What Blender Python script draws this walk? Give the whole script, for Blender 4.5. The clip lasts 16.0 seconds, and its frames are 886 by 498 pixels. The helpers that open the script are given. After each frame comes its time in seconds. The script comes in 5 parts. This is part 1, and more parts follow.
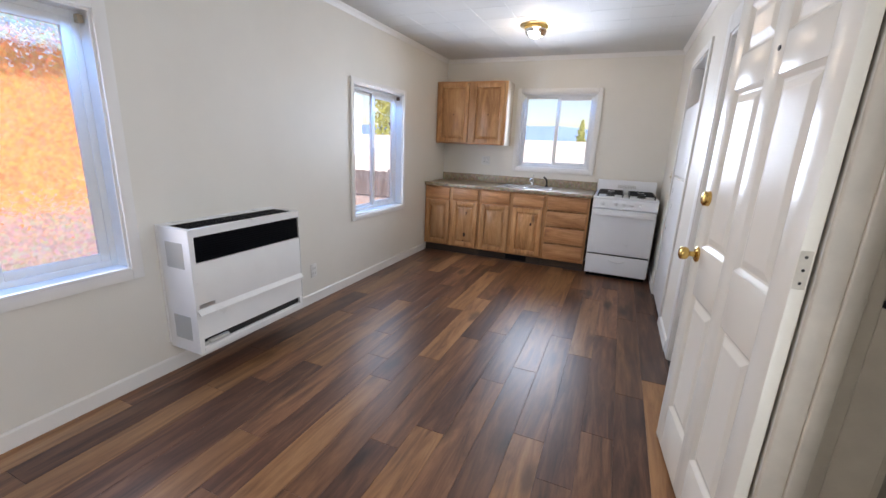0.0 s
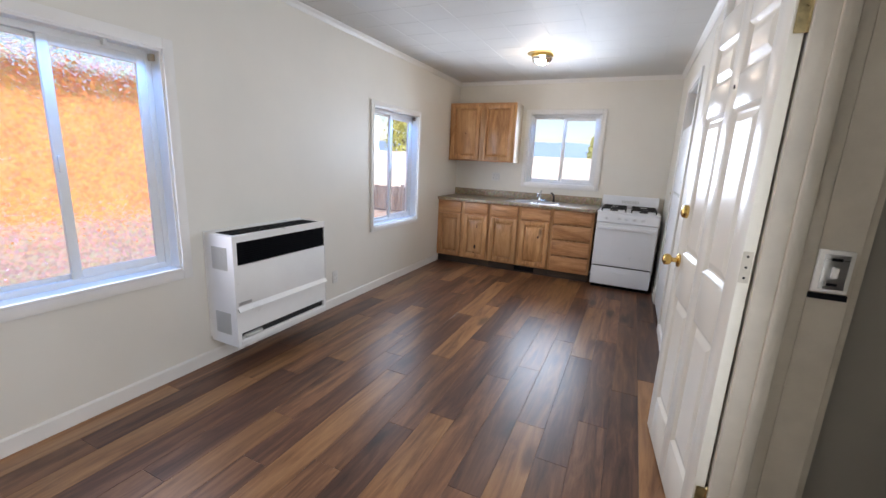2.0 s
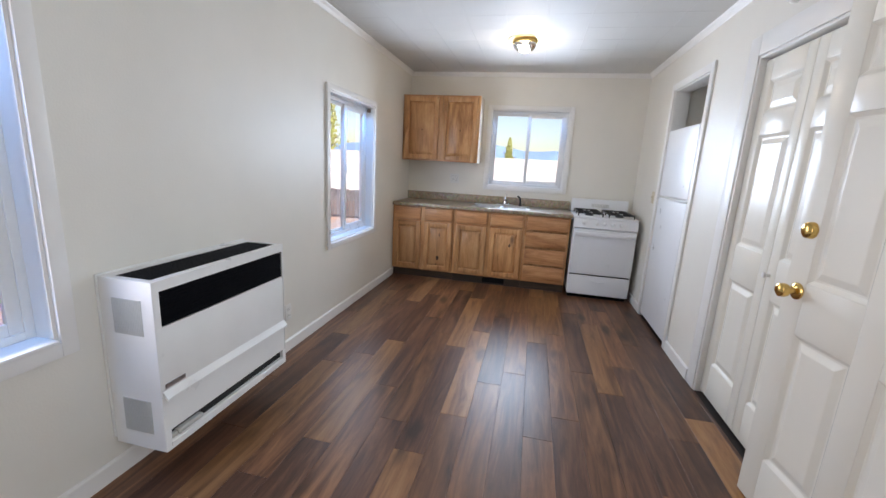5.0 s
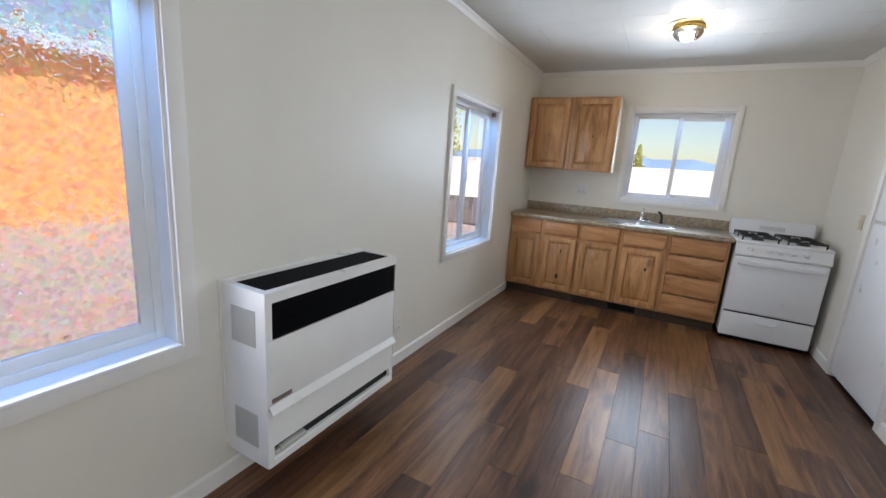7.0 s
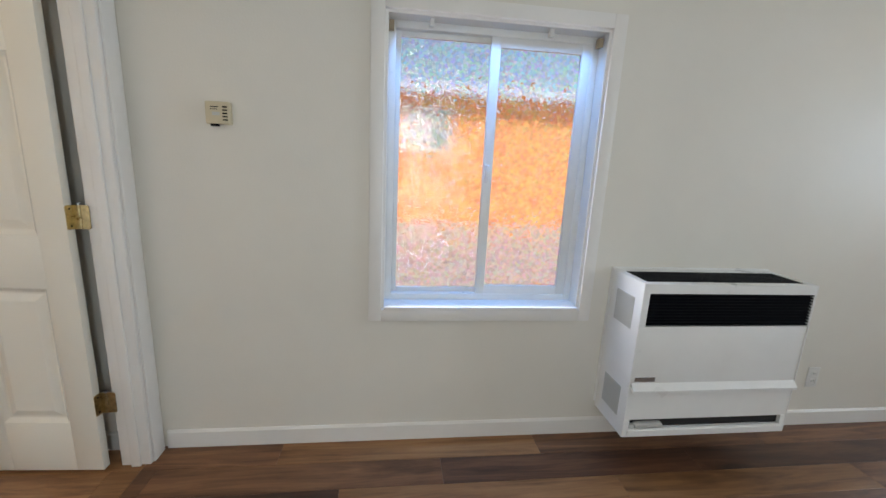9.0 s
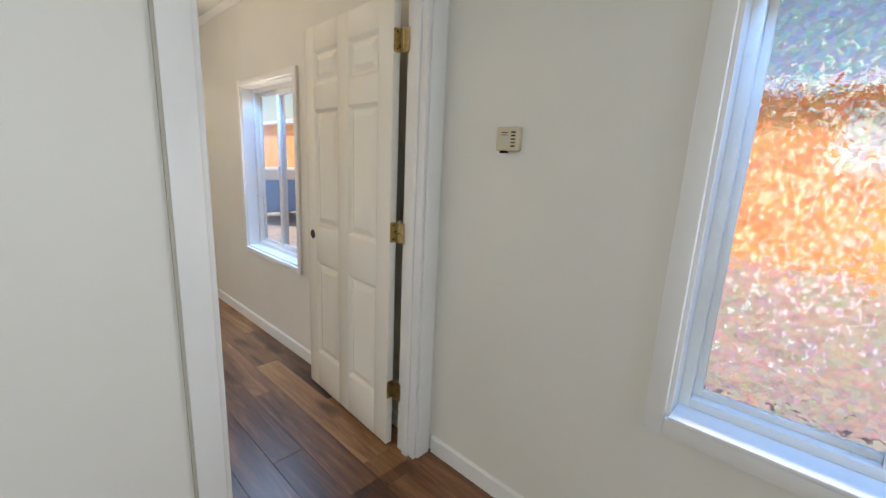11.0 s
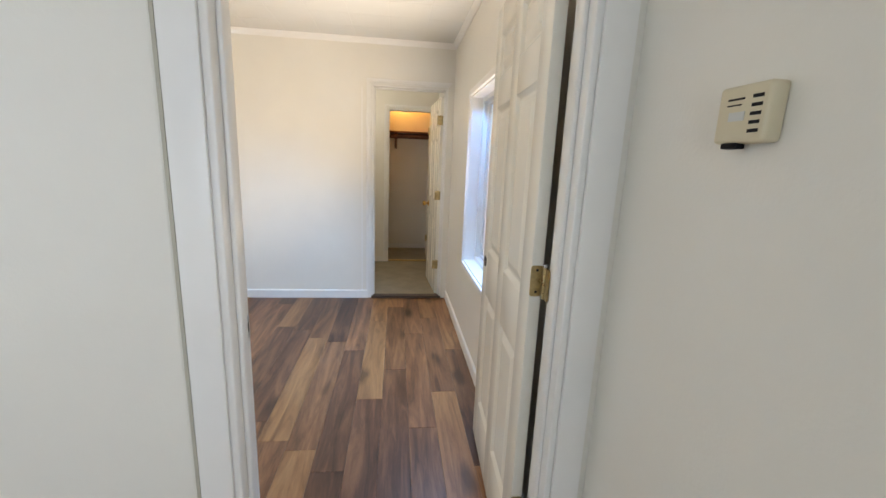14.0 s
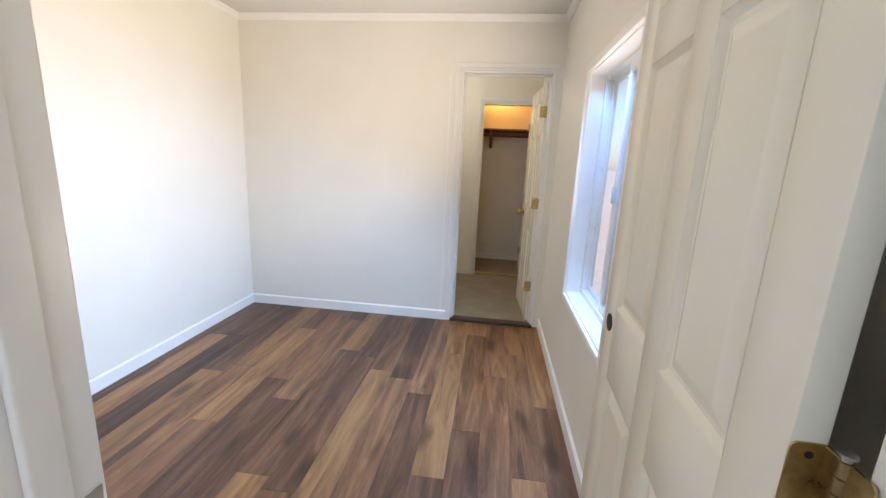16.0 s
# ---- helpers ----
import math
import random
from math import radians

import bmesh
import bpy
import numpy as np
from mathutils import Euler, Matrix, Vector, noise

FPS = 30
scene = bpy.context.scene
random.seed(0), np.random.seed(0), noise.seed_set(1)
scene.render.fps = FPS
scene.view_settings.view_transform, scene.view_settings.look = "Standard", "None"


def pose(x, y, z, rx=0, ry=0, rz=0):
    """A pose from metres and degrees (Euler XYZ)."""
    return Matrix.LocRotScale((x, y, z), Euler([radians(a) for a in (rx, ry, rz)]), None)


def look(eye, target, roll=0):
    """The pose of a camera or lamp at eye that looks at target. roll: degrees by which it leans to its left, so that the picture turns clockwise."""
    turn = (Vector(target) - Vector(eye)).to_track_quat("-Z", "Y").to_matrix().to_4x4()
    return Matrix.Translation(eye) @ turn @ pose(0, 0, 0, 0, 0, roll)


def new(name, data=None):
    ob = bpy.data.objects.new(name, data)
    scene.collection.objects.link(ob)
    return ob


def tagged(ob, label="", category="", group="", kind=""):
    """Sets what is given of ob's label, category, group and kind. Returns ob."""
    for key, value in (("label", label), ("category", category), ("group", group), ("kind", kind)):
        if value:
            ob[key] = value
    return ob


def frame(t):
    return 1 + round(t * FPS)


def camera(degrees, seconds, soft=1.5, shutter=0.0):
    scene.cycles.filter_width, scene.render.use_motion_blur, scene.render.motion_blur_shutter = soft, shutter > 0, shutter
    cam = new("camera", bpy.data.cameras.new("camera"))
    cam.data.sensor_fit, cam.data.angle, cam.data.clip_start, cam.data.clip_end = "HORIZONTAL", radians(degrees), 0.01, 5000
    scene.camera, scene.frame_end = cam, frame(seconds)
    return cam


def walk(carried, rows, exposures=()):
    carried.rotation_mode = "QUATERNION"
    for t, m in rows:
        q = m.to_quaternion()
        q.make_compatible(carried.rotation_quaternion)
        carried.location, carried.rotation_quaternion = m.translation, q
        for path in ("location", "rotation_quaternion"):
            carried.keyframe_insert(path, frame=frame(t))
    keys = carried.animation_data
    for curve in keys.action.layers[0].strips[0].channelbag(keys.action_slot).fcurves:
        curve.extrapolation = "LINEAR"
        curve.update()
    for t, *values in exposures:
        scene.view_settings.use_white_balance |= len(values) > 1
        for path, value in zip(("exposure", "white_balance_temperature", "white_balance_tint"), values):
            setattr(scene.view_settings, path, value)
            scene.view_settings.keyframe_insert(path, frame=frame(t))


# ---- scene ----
cam = camera(95.3, 16.0)
PATH = [
    (0, (2.299, 0.222, 1.376), (1.55, 2.008, 0.877), 2.5),
    (0.5, (2.327, 0.101, 1.364), (1.571, 1.884, 0.864), 2.5),
    (1, (2.373, 0.035, 1.377), (1.595, 1.814, 0.898), 2.5),
    (1.5, (2.415, -0.006, 1.391), (1.613, 1.769, 0.938), 2.5),
    (2, (2.402, -0.032, 1.392), (1.593, 1.747, 0.962), 2.7),
    (2.5, (2.407, -0.042, 1.395), (1.608, 1.745, 0.985), 2.8),
    (3, (2.362, 0.005, 1.389), (1.603, 1.812, 0.987), 3.0),
    (3.5, (2.225, 0.124, 1.369), (1.533, 1.959, 0.976), 3.1),
    (3.7, (2.15, 0.19, 1.365), (1.495, 2.039, 0.976), 3.1),
    (5.8, (1.45, 0.497, 1.383), (1.11, 2.422, 0.958), 3.3),
    (6, (1.448, 0.523, 1.38), (1.065, 2.44, 0.957), 3.4),
    (6.5, (1.438, 0.646, 1.387), (0.85, 2.512, 0.974), 3.7),
    (7, (1.441, 0.687, 1.381), (0.532, 2.419, 0.965), 4.0),
    (7.5, (1.471, 0.627, 1.376), (0.219, 2.127, 0.948), 4.0),
    (8, (1.566, 0.516, 1.356), (-0.007, 1.67, 0.914), 3.8),
    (8.5, (1.651, 0.472, 1.366), (-0.16, 1.183, 0.907), 3.4),
    (9, (1.747, 0.56, 1.341), (-0.191, 0.809, 0.912), 2.8),
    (9.5, (1.758, 0.625, 1.364), (-0.183, 0.414, 0.93), 2.3),
    (9.7, (1.715, 0.652, 1.368), (-0.197, 0.254, 0.937), 2.1),
    (10, (1.608, 0.688, 1.368), (-0.232, 0.029, 0.946), 1.9),
    (10.2, (1.544, 0.704, 1.381), (-0.233, -0.11, 0.958), 2.0),
    (12.3, (0.779, 0.78, 1.386), (0.031, -1.026, 0.965), 3.0),
    (12.5, (0.708, 0.763, 1.388), (0.054, -1.079, 0.961), 2.7),
    (13, (0.57, 0.72, 1.392), (0.098, -1.176, 0.965), 2.5),
    (13.5, (0.532, 0.64, 1.384), (0.195, -1.286, 0.963), 2.3),
    (14, (0.532, 0.456, 1.389), (0.299, -1.487, 0.973), 2.4),
    (14.5, (0.501, 0.263, 1.389), (0.38, -1.69, 0.973), 2.5),
    (15, (0.429, 0.068, 1.391), (0.428, -1.888, 0.975), 2.6),
    (15.5, (0.417, -0.065, 1.385), (0.525, -2.017, 0.964), 2.7),
    (16, (0.469, -0.208, 1.378), (0.697, -2.149, 0.952), 2.7),
]
walk(cam, [(t, look(eye, target, roll)) for t, eye, target, roll in PATH], exposures=[(0, 0.32, 7000, 19), (3.7, 0.34, 7050, 17), (5.8, 0.28, 6750, 16), (7.0, 0.10, 6950, 14), (8.5, 0.06, 7200, 11), (9.5, 0.10, 7100, 12), (10.2, 0.10, 6500, 9), (12.5, 0.02, 8900, 14), (13, 0.10, 8000, 12), (14, 0.20, 7150, 11), (15.5, 0.24, 7200, 12), (16, 0.27, 6850, 12)])

# ---- world, sun, large lights ----
world = bpy.data.worlds.new("daylight")
scene.world = world
world.use_nodes = True
wn = world.node_tree.nodes
sky = wn.new("ShaderNodeTexSky")
sky.sky_type = "NISHITA"
sky.sun_disc = False
SUN_EL, SUN_AZ = radians(42), radians(135)   # azimuth clockwise from +y
sky.sun_elevation, sky.sun_rotation = SUN_EL, SUN_AZ
world.node_tree.links.new(sky.outputs[0], wn["Background"].inputs[0])
wn["Background"].inputs[1].default_value = 0.15
sun_dir = Vector((math.sin(SUN_AZ) * math.cos(SUN_EL), math.cos(SUN_AZ) * math.cos(SUN_EL), math.sin(SUN_EL)))
sun_data = bpy.data.lights.new("sun", "SUN")
sun_data.energy, sun_data.angle, sun_data.color = 4.5, radians(0.5), (1.0, 0.95, 0.89)
sun = new("sun", sun_data)
sun.matrix_world = look(sun_dir * 30, (0, 0, 0))


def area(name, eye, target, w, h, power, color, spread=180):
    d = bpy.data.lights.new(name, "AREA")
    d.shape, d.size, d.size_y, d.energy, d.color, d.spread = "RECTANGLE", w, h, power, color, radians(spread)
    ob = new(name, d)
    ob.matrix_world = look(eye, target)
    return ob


SKY_BLUE = (0.14, 0.40, 1.0)
SKY_PALE = (0.72, 0.86, 1.0)
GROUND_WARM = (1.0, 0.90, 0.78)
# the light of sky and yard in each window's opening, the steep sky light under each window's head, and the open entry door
area("daylight_window_1", (-0.012, 0.98, 1.29), (1.0, 0.98, 1.29), 0.88, 1.16, 11.5, (0.80, 0.86, 1.0), 155)
area("daylight_window_2", (-0.012, 3.91, 1.28), (1.0, 3.91, 1.28), 0.86, 1.14, 14.5, (0.66, 0.81, 1.0), 165)
area("daylight_kitchen", (1.495, 5.612, 1.595), (1.495, 4.0, 1.595), 0.86, 0.86, 20, (0.60, 0.78, 1.0), 110)
area("skylight_window_1", (-0.040, 0.98, 1.865), (-0.02, 0.98, 0.70), 0.84, 0.05, 2.6, SKY_BLUE, 75)
area("skylight_window_2", (-0.040, 3.91, 1.845), (-0.02, 3.91, 0.70), 0.84, 0.05, 2.8, SKY_BLUE, 75)
area("skylight_kitchen", (1.495, 5.640, 2.015), (1.495, 5.62, 1.10), 0.84, 0.05, 1.0, SKY_BLUE, 75)
area("skylight_window_4", (-0.040, -2.15, 1.825), (-0.02, -2.15, 0.70), 0.76, 0.05, 3.0, SKY_BLUE, 75)
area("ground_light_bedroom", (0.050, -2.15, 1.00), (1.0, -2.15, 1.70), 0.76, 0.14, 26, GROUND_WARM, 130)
area("skylight_bedroom", (0.050, -2.15, 1.76), (0.8, -2.15, 1.00), 0.76, 0.10, 35, (0.32, 0.57, 1.0), 110)
area("daylight_entry", (2.895, 0.82, 1.15), (1.2, 0.75, 1.1), 0.34, 1.7, 15, SKY_PALE)


# ---- materials ----
def shader(name):
    m = bpy.data.materials.new(name)
    m.use_nodes = True
    nt = m.node_tree
    return m, nt, nt.nodes["Principled BSDF"]


def node(nt, kind, **values):
    n = nt.nodes.new(kind)
    for k, v in values.items():
        n.inputs[k.replace("_", " ")].default_value = v
    return n


def coords(nt, stretch=(1, 1, 1), space="Object"):
    tc = nt.nodes.new("ShaderNodeTexCoord")
    mp = nt.nodes.new("ShaderNodeMapping")
    mp.inputs["Scale"].default_value = stretch
    nt.links.new(tc.outputs[space], mp.inputs[0])
    return mp.outputs[0]


def ramp(nt, fac, stops):
    r = nt.nodes.new("ShaderNodeValToRGB")
    e = r.color_ramp.elements
    while len(e) < len(stops):
        e.new(0.5)
    for i, (p, c) in enumerate(stops):
        e[i].position, e[i].color = p, (*c, 1)
    nt.links.new(fac, r.inputs[0])
    return r.outputs[0]


def tone(c, k):
    return tuple(min(1.0, v * k) for v in c)


def bump(nt, bsdf, height, strength, distance):
    b = nt.nodes.new("ShaderNodeBump")
    b.inputs["Strength"].default_value, b.inputs["Distance"].default_value = strength, distance
    nt.links.new(height, b.inputs["Height"])
    nt.links.new(b.outputs[0], bsdf.inputs["Normal"])


def surface(name, base, rough=0.5, metal=0.0, vary=0.08, big=1.5, fine=180.0, relief=0.15, dist=0.0006, stretch=(1, 1, 1), coat=0.0, gloss=0.5, even=False):
    """A plain surface with broad stains, fine grain and relief."""
    m, nt, b = shader(name)
    v = coords(nt, stretch)
    n1 = node(nt, "ShaderNodeTexNoise", Scale=big, Detail=5.0, Roughness=0.6)
    n2 = node(nt, "ShaderNodeTexNoise", Scale=fine, Detail=3.0)
    nt.links.new(v, n1.inputs["Vector"])
    nt.links.new(v, n2.inputs["Vector"])
    col = ramp(nt, n1.outputs[0], [(0.3, tone(base, 1 - vary)), (0.7, tone(base, 1 + vary))])
    nt.links.new(col, b.inputs["Base Color"])
    rr = nt.nodes.new("ShaderNodeMapRange")
    rr.inputs["To Min"].default_value, rr.inputs["To Max"].default_value = max(0.02, rough - 0.08), min(1, rough + 0.08)
    nt.links.new(n1.outputs[0], rr.inputs["Value"])
    b.inputs["Roughness"].default_value = rough
    if not even:
        nt.links.new(rr.outputs[0], b.inputs["Roughness"])
    b.inputs["Metallic"].default_value = metal
    b.inputs["Coat Weight"].default_value = coat
    b.inputs["Specular IOR Level"].default_value = gloss
    if relief:
        bump(nt, b, n2.outputs[0], relief, dist)
    return m


def wood(name, dark, mid, light, scale=1.0, rough=0.35, along=1, knots=True, per_object=True, gloss=0.5, smoky=False):
    """Grained wood; along: the axis (0, 1, 2) of the grain; smoky: broad clouds along the board outweigh the grain."""
    m, nt, b = shader(name)
    stretch = [13.0 * scale] * 3
    stretch[along] = (1.3 if smoky else 0.9) * scale
    tc = nt.nodes.new("ShaderNodeTexCoord")
    info = nt.nodes.new("ShaderNodeObjectInfo")
    off = node(nt, "ShaderNodeVectorMath")
    off.operation = "MULTIPLY_ADD"
    rnd = nt.nodes.new("ShaderNodeCombineXYZ")
    for i in range(3):
        nt.links.new(info.outputs["Random"], rnd.inputs[i])
    nt.links.new(rnd.outputs[0], off.inputs[0])
    off.inputs[1].default_value = (37.0, 53.0, 71.0)
    nt.links.new(tc.outputs["Object"], off.inputs[2])
    mp = nt.nodes.new("ShaderNodeMapping")
    mp.inputs["Scale"].default_value = stretch
    nt.links.new(off.outputs[0], mp.inputs[0])
    mp2 = nt.nodes.new("ShaderNodeMapping")
    wide = [(13.0 if smoky else 6.5) * scale] * 3
    wide[along] = (1.2 if smoky else 1.1) * scale
    mp2.inputs["Scale"].default_value = wide
    nt.links.new(off.outputs[0], mp2.inputs[0])
    broad = node(nt, "ShaderNodeTexNoise", Scale=1.3, Detail=5.0, Roughness=0.62, Distortion=0.9)
    grain = node(nt, "ShaderNodeTexNoise", Scale=5.0, Detail=8.0, Roughness=0.78, Distortion=0.6)
    nt.links.new(mp2.outputs[0], broad.inputs["Vector"])
    nt.links.new(mp.outputs[0], grain.inputs["Vector"])
    mix = nt.nodes.new("ShaderNodeMath")
    mix.operation = "MULTIPLY_ADD"
    mix.inputs[1].default_value = 0.26 if smoky else 0.42
    nt.links.new(grain.outputs[0], mix.inputs[0])
    half = nt.nodes.new("ShaderNodeMath")
    half.operation = "MULTIPLY_ADD"
    half.inputs[1].default_value = 0.74 if smoky else 0.58
    half.inputs[2].default_value = 0.0
    nt.links.new(broad.outputs[0], half.inputs[0])
    nt.links.new(half.outputs[0], mix.inputs[2])
    col = ramp(nt, mix.outputs[0], [(0.35 if smoky else 0.37, dark), (0.5, mid), (0.64 if smoky else 0.62, light)])
    if per_object:
        hv = node(nt, "ShaderNodeHueSaturation")
        mr = nt.nodes.new("ShaderNodeMapRange")
        mr.inputs["To Min"].default_value, mr.inputs["To Max"].default_value = (0.80, 1.18) if smoky else (0.86, 1.14)
        nt.links.new(info.outputs["Random"], mr.inputs["Value"])
        nt.links.new(mr.outputs[0], hv.inputs["Value"])
        nt.links.new(col, hv.inputs["Color"])
        col = hv.outputs[0]
    if knots:
        kmap = nt.nodes.new("ShaderNodeMapping")
        ks = [5.0 * scale] * 3
        ks[along] = 1.7 * scale
        kmap.inputs["Scale"].default_value = ks
        nt.links.new(off.outputs[0], kmap.inputs[0])
        vor = node(nt, "ShaderNodeTexVoronoi", Scale=1.0)
        warp = node(nt, "ShaderNodeTexNoise", Scale=3.0, Detail=3.0)
        nt.links.new(kmap.outputs[0], warp.inputs["Vector"])
        add = nt.nodes.new("ShaderNodeVectorMath")
        add.operation = "MULTIPLY_ADD"
        nt.links.new(warp.outputs["Color"], add.inputs[0])
        add.inputs[1].default_value = (0.25, 0.25, 0.25)
        nt.links.new(kmap.outputs[0], add.inputs[2])
        nt.links.new(add.outputs[0], vor.inputs["Vector"])
        km = ramp(nt, vor.outputs["Distance"], [(0.10 if smoky else 0.05, (1, 1, 1)), (0.24 if smoky else 0.15, (0, 0, 0))])
        mx = nt.nodes.new("ShaderNodeMix")
        mx.data_type = "RGBA"
        kf = nt.nodes.new("ShaderNodeMath")
        kf.operation = "MULTIPLY"
        kf.inputs[1].default_value = 0.75
        nt.links.new(km, kf.inputs[0])
        nt.links.new(kf.outputs[0], mx.inputs[0])
        nt.links.new(col, mx.inputs[6])
        mx.inputs[7].default_value = (*tone(dark, 0.4), 1)
        col = mx.outputs[2]
    nt.links.new(col, b.inputs["Base Color"])
    rr = nt.nodes.new("ShaderNodeMapRange")
    rr.inputs["To Min"].default_value, rr.inputs["To Max"].default_value = rough - 0.06, rough + 0.1
    nt.links.new(grain.outputs[0], rr.inputs["Value"])
    nt.links.new(rr.outputs[0], b.inputs["Roughness"])
    b.inputs["Specular IOR Level"].default_value = gloss
    bump(nt, b, grain.outputs[0], 0.12, 0.0008)
    return m


def glass(name, rough=0.0, pebble=False):
    m, nt, b = shader(name)
    b.inputs["Transmission Weight"].default_value = 1.0
    b.inputs["Roughness"].default_value = rough
    b.inputs["IOR"].default_value = 1.45
    b.inputs["Base Color"].default_value = (0.97, 0.985, 0.98, 1)
    if pebble:
        v = coords(nt)
        wob = node(nt, "ShaderNodeTexNoise", Scale=60.0, Detail=2.0)
        nt.links.new(v, wob.inputs["Vector"])
        warp = nt.nodes.new("ShaderNodeVectorMath")
        warp.operation = "MULTIPLY_ADD"
        nt.links.new(wob.outputs["Color"], warp.inputs[0])
        warp.inputs[1].default_value = (0.014, 0.014, 0.014)
        nt.links.new(v, warp.inputs[2])
        vo = node(nt, "ShaderNodeTexVoronoi", Scale=68.0)
        nt.links.new(warp.outputs[0], vo.inputs["Vector"])
        cen = nt.nodes.new("ShaderNodeVectorMath")
        cen.operation = "SUBTRACT"
        nt.links.new(vo.outputs["Color"], cen.inputs[0])
        cen.inputs[1].default_value = (0.5, 0.5, 0.5)
        geo = nt.nodes.new("ShaderNodeNewGeometry")
        tilt = nt.nodes.new("ShaderNodeVectorMath")
        tilt.operation = "MULTIPLY_ADD"
        nt.links.new(cen.outputs[0], tilt.inputs[0])
        tilt.inputs[1].default_value = (0.14, 0.14, 0.14)
        nt.links.new(geo.outputs["Normal"], tilt.inputs[2])
        nrm = nt.nodes.new("ShaderNodeVectorMath")
        nrm.operation = "NORMALIZE"
        nt.links.new(tilt.outputs[0], nrm.inputs[0])
        bp = nt.nodes.new("ShaderNodeBump")
        bp.inputs["Strength"].default_value, bp.inputs["Distance"].default_value = 0.3, 0.002
        nt.links.new(vo.outputs["Distance"], bp.inputs["Height"])
        nt.links.new(nrm.outputs[0], bp.inputs["Normal"])
        nt.links.new(bp.outputs[0], b.inputs["Normal"])
        # random tint per facet puts refracted sparkle into the glass colour
        mx = nt.nodes.new("ShaderNodeMix")
        mx.data_type = "RGBA"
        mx.inputs[0].default_value = 0.28
        mx.inputs[6].default_value = (1.0, 1.0, 1.0, 1)
        nt.links.new(vo.outputs["Color"], mx.inputs[7])
        nt.links.new(mx.outputs[2], b.inputs["Base Color"])
    return m


def glow(name, color, strength):
    m, nt, b = shader(name)
    b.inputs["Base Color"].default_value = (*color, 1)
    b.inputs["Emission Color"].default_value = (*color, 1)
    b.inputs["Emission Strength"].default_value = strength
    return m


WALL = surface("wall_paint", (0.785, 0.752, 0.675), 0.44, vary=0.025, big=2.0, fine=120, relief=0.34, dist=0.0014)
WALL_SMOOTH = surface("trim_paint", (0.83, 0.81, 0.77), 0.36, vary=0.03, big=3, fine=60, relief=0.03)
DOOR_PAINT = surface("door_paint", (0.84, 0.80, 0.70), 0.27, vary=0.012, big=3.0, relief=0.0, gloss=0.28, even=True)
CEIL = surface("ceiling_tile_paint", (0.66, 0.645, 0.61), 0.62, vary=0.04, big=1.2, fine=70, relief=0.12)
# darker, blotchier beige than the white trim paint
ENTRY_BEIGE = surface("entry_beige_paint", (0.56, 0.50, 0.41), 0.45, vary=0.12, big=5, fine=50, relief=0.08)
VINYL = surface("white_vinyl", (0.82, 0.82, 0.80), 0.3, vary=0.03, big=9, fine=200, relief=0.05)
PLANK = [
    wood("plank_dark", (0.038, 0.015, 0.008), (0.095, 0.040, 0.021), (0.178, 0.081, 0.039), 1.0, 0.34, gloss=0.44, smoky=True),
    wood("plank_brown", (0.060, 0.025, 0.012), (0.157, 0.068, 0.031), (0.259, 0.121, 0.054), 1.0, 0.34, gloss=0.44, smoky=True),
    wood("plank_tan", (0.125, 0.052, 0.020), (0.260, 0.121, 0.048), (0.359, 0.181, 0.075), 1.0, 0.34, gloss=0.44, smoky=True),
]
SUBFLOOR = surface("plank_joint", (0.016, 0.010, 0.008), 0.6)
HICKORY = wood("hickory_upright", (0.300, 0.130, 0.046), (0.530, 0.265, 0.108), (0.660, 0.380, 0.180), 1.0, 0.32, along=2)
HICKORY_FLAT = wood("hickory_level", (0.270, 0.110, 0.042), (0.480, 0.226, 0.096), (0.610, 0.330, 0.155), 1.0, 0.32, along=0)
TOE = wood("toe_board", (0.02, 0.012, 0.008), (0.05, 0.03, 0.02), (0.08, 0.05, 0.03), 1.0, 0.5, along=0, knots=False)
CLOSET_WOOD = wood("closet_stain", (0.05, 0.015, 0.008), (0.13, 0.04, 0.02), (0.2, 0.07, 0.035), 1.0, 0.35, along=0, knots=False)
ENAMEL = surface("white_enamel", (0.80, 0.81, 0.82), 0.30, vary=0.02, big=4, fine=60, relief=0.02)
HEATER_WHITE = surface("heater_enamel", (0.84, 0.84, 0.82), 0.3, vary=0.03, big=4, fine=160, relief=0.05)
GRILLE_BLACK = surface("black_grille", (0.004, 0.004, 0.006), 0.55, vary=0.2, gloss=0.15)
DARK = surface("dark_void", (0.012, 0.011, 0.010), 0.7, vary=0.2)
GREY_PERF = surface("grey_perforated_sheet", (0.58, 0.58, 0.55), 0.5, vary=0.06)
BRASS = surface("brass", (0.72, 0.48, 0.16), 0.18, metal=1.0, vary=0.1, big=30, relief=0.04)
OLD_BRASS = surface("aged_brass", (0.50, 0.39, 0.20), 0.30, metal=1.0, vary=0.3, big=40, relief=0.1)
CHROME = surface("chrome", (0.75, 0.76, 0.78), 0.12, metal=1.0, vary=0.05, big=20, relief=0.0)
STEEL = surface("brushed_steel", (0.55, 0.56, 0.57), 0.3, metal=1.0, vary=0.1, big=12, relief=0.1, stretch=(0.2, 3, 3))
CAST_IRON = surface("cast_iron", (0.014, 0.014, 0.015), 0.5, vary=0.2, relief=0.3)
BLACK_PLASTIC = surface("black_plastic", (0.012, 0.012, 0.013), 0.35)
IVORY = surface("ivory_plastic", (0.64, 0.56, 0.39), 0.4, vary=0.03)
WHITE_PLASTIC = surface("white_plastic", (0.78, 0.77, 0.73), 0.35, vary=0.02)
CARPET = surface("carpet", (0.30, 0.26, 0.19), 0.95, vary=0.14, big=5, fine=260, relief=0.9, dist=0.006)
CLEAR = glass("clear_glass")
PEBBLED = glass("pebbled_glass", 0.0, True)


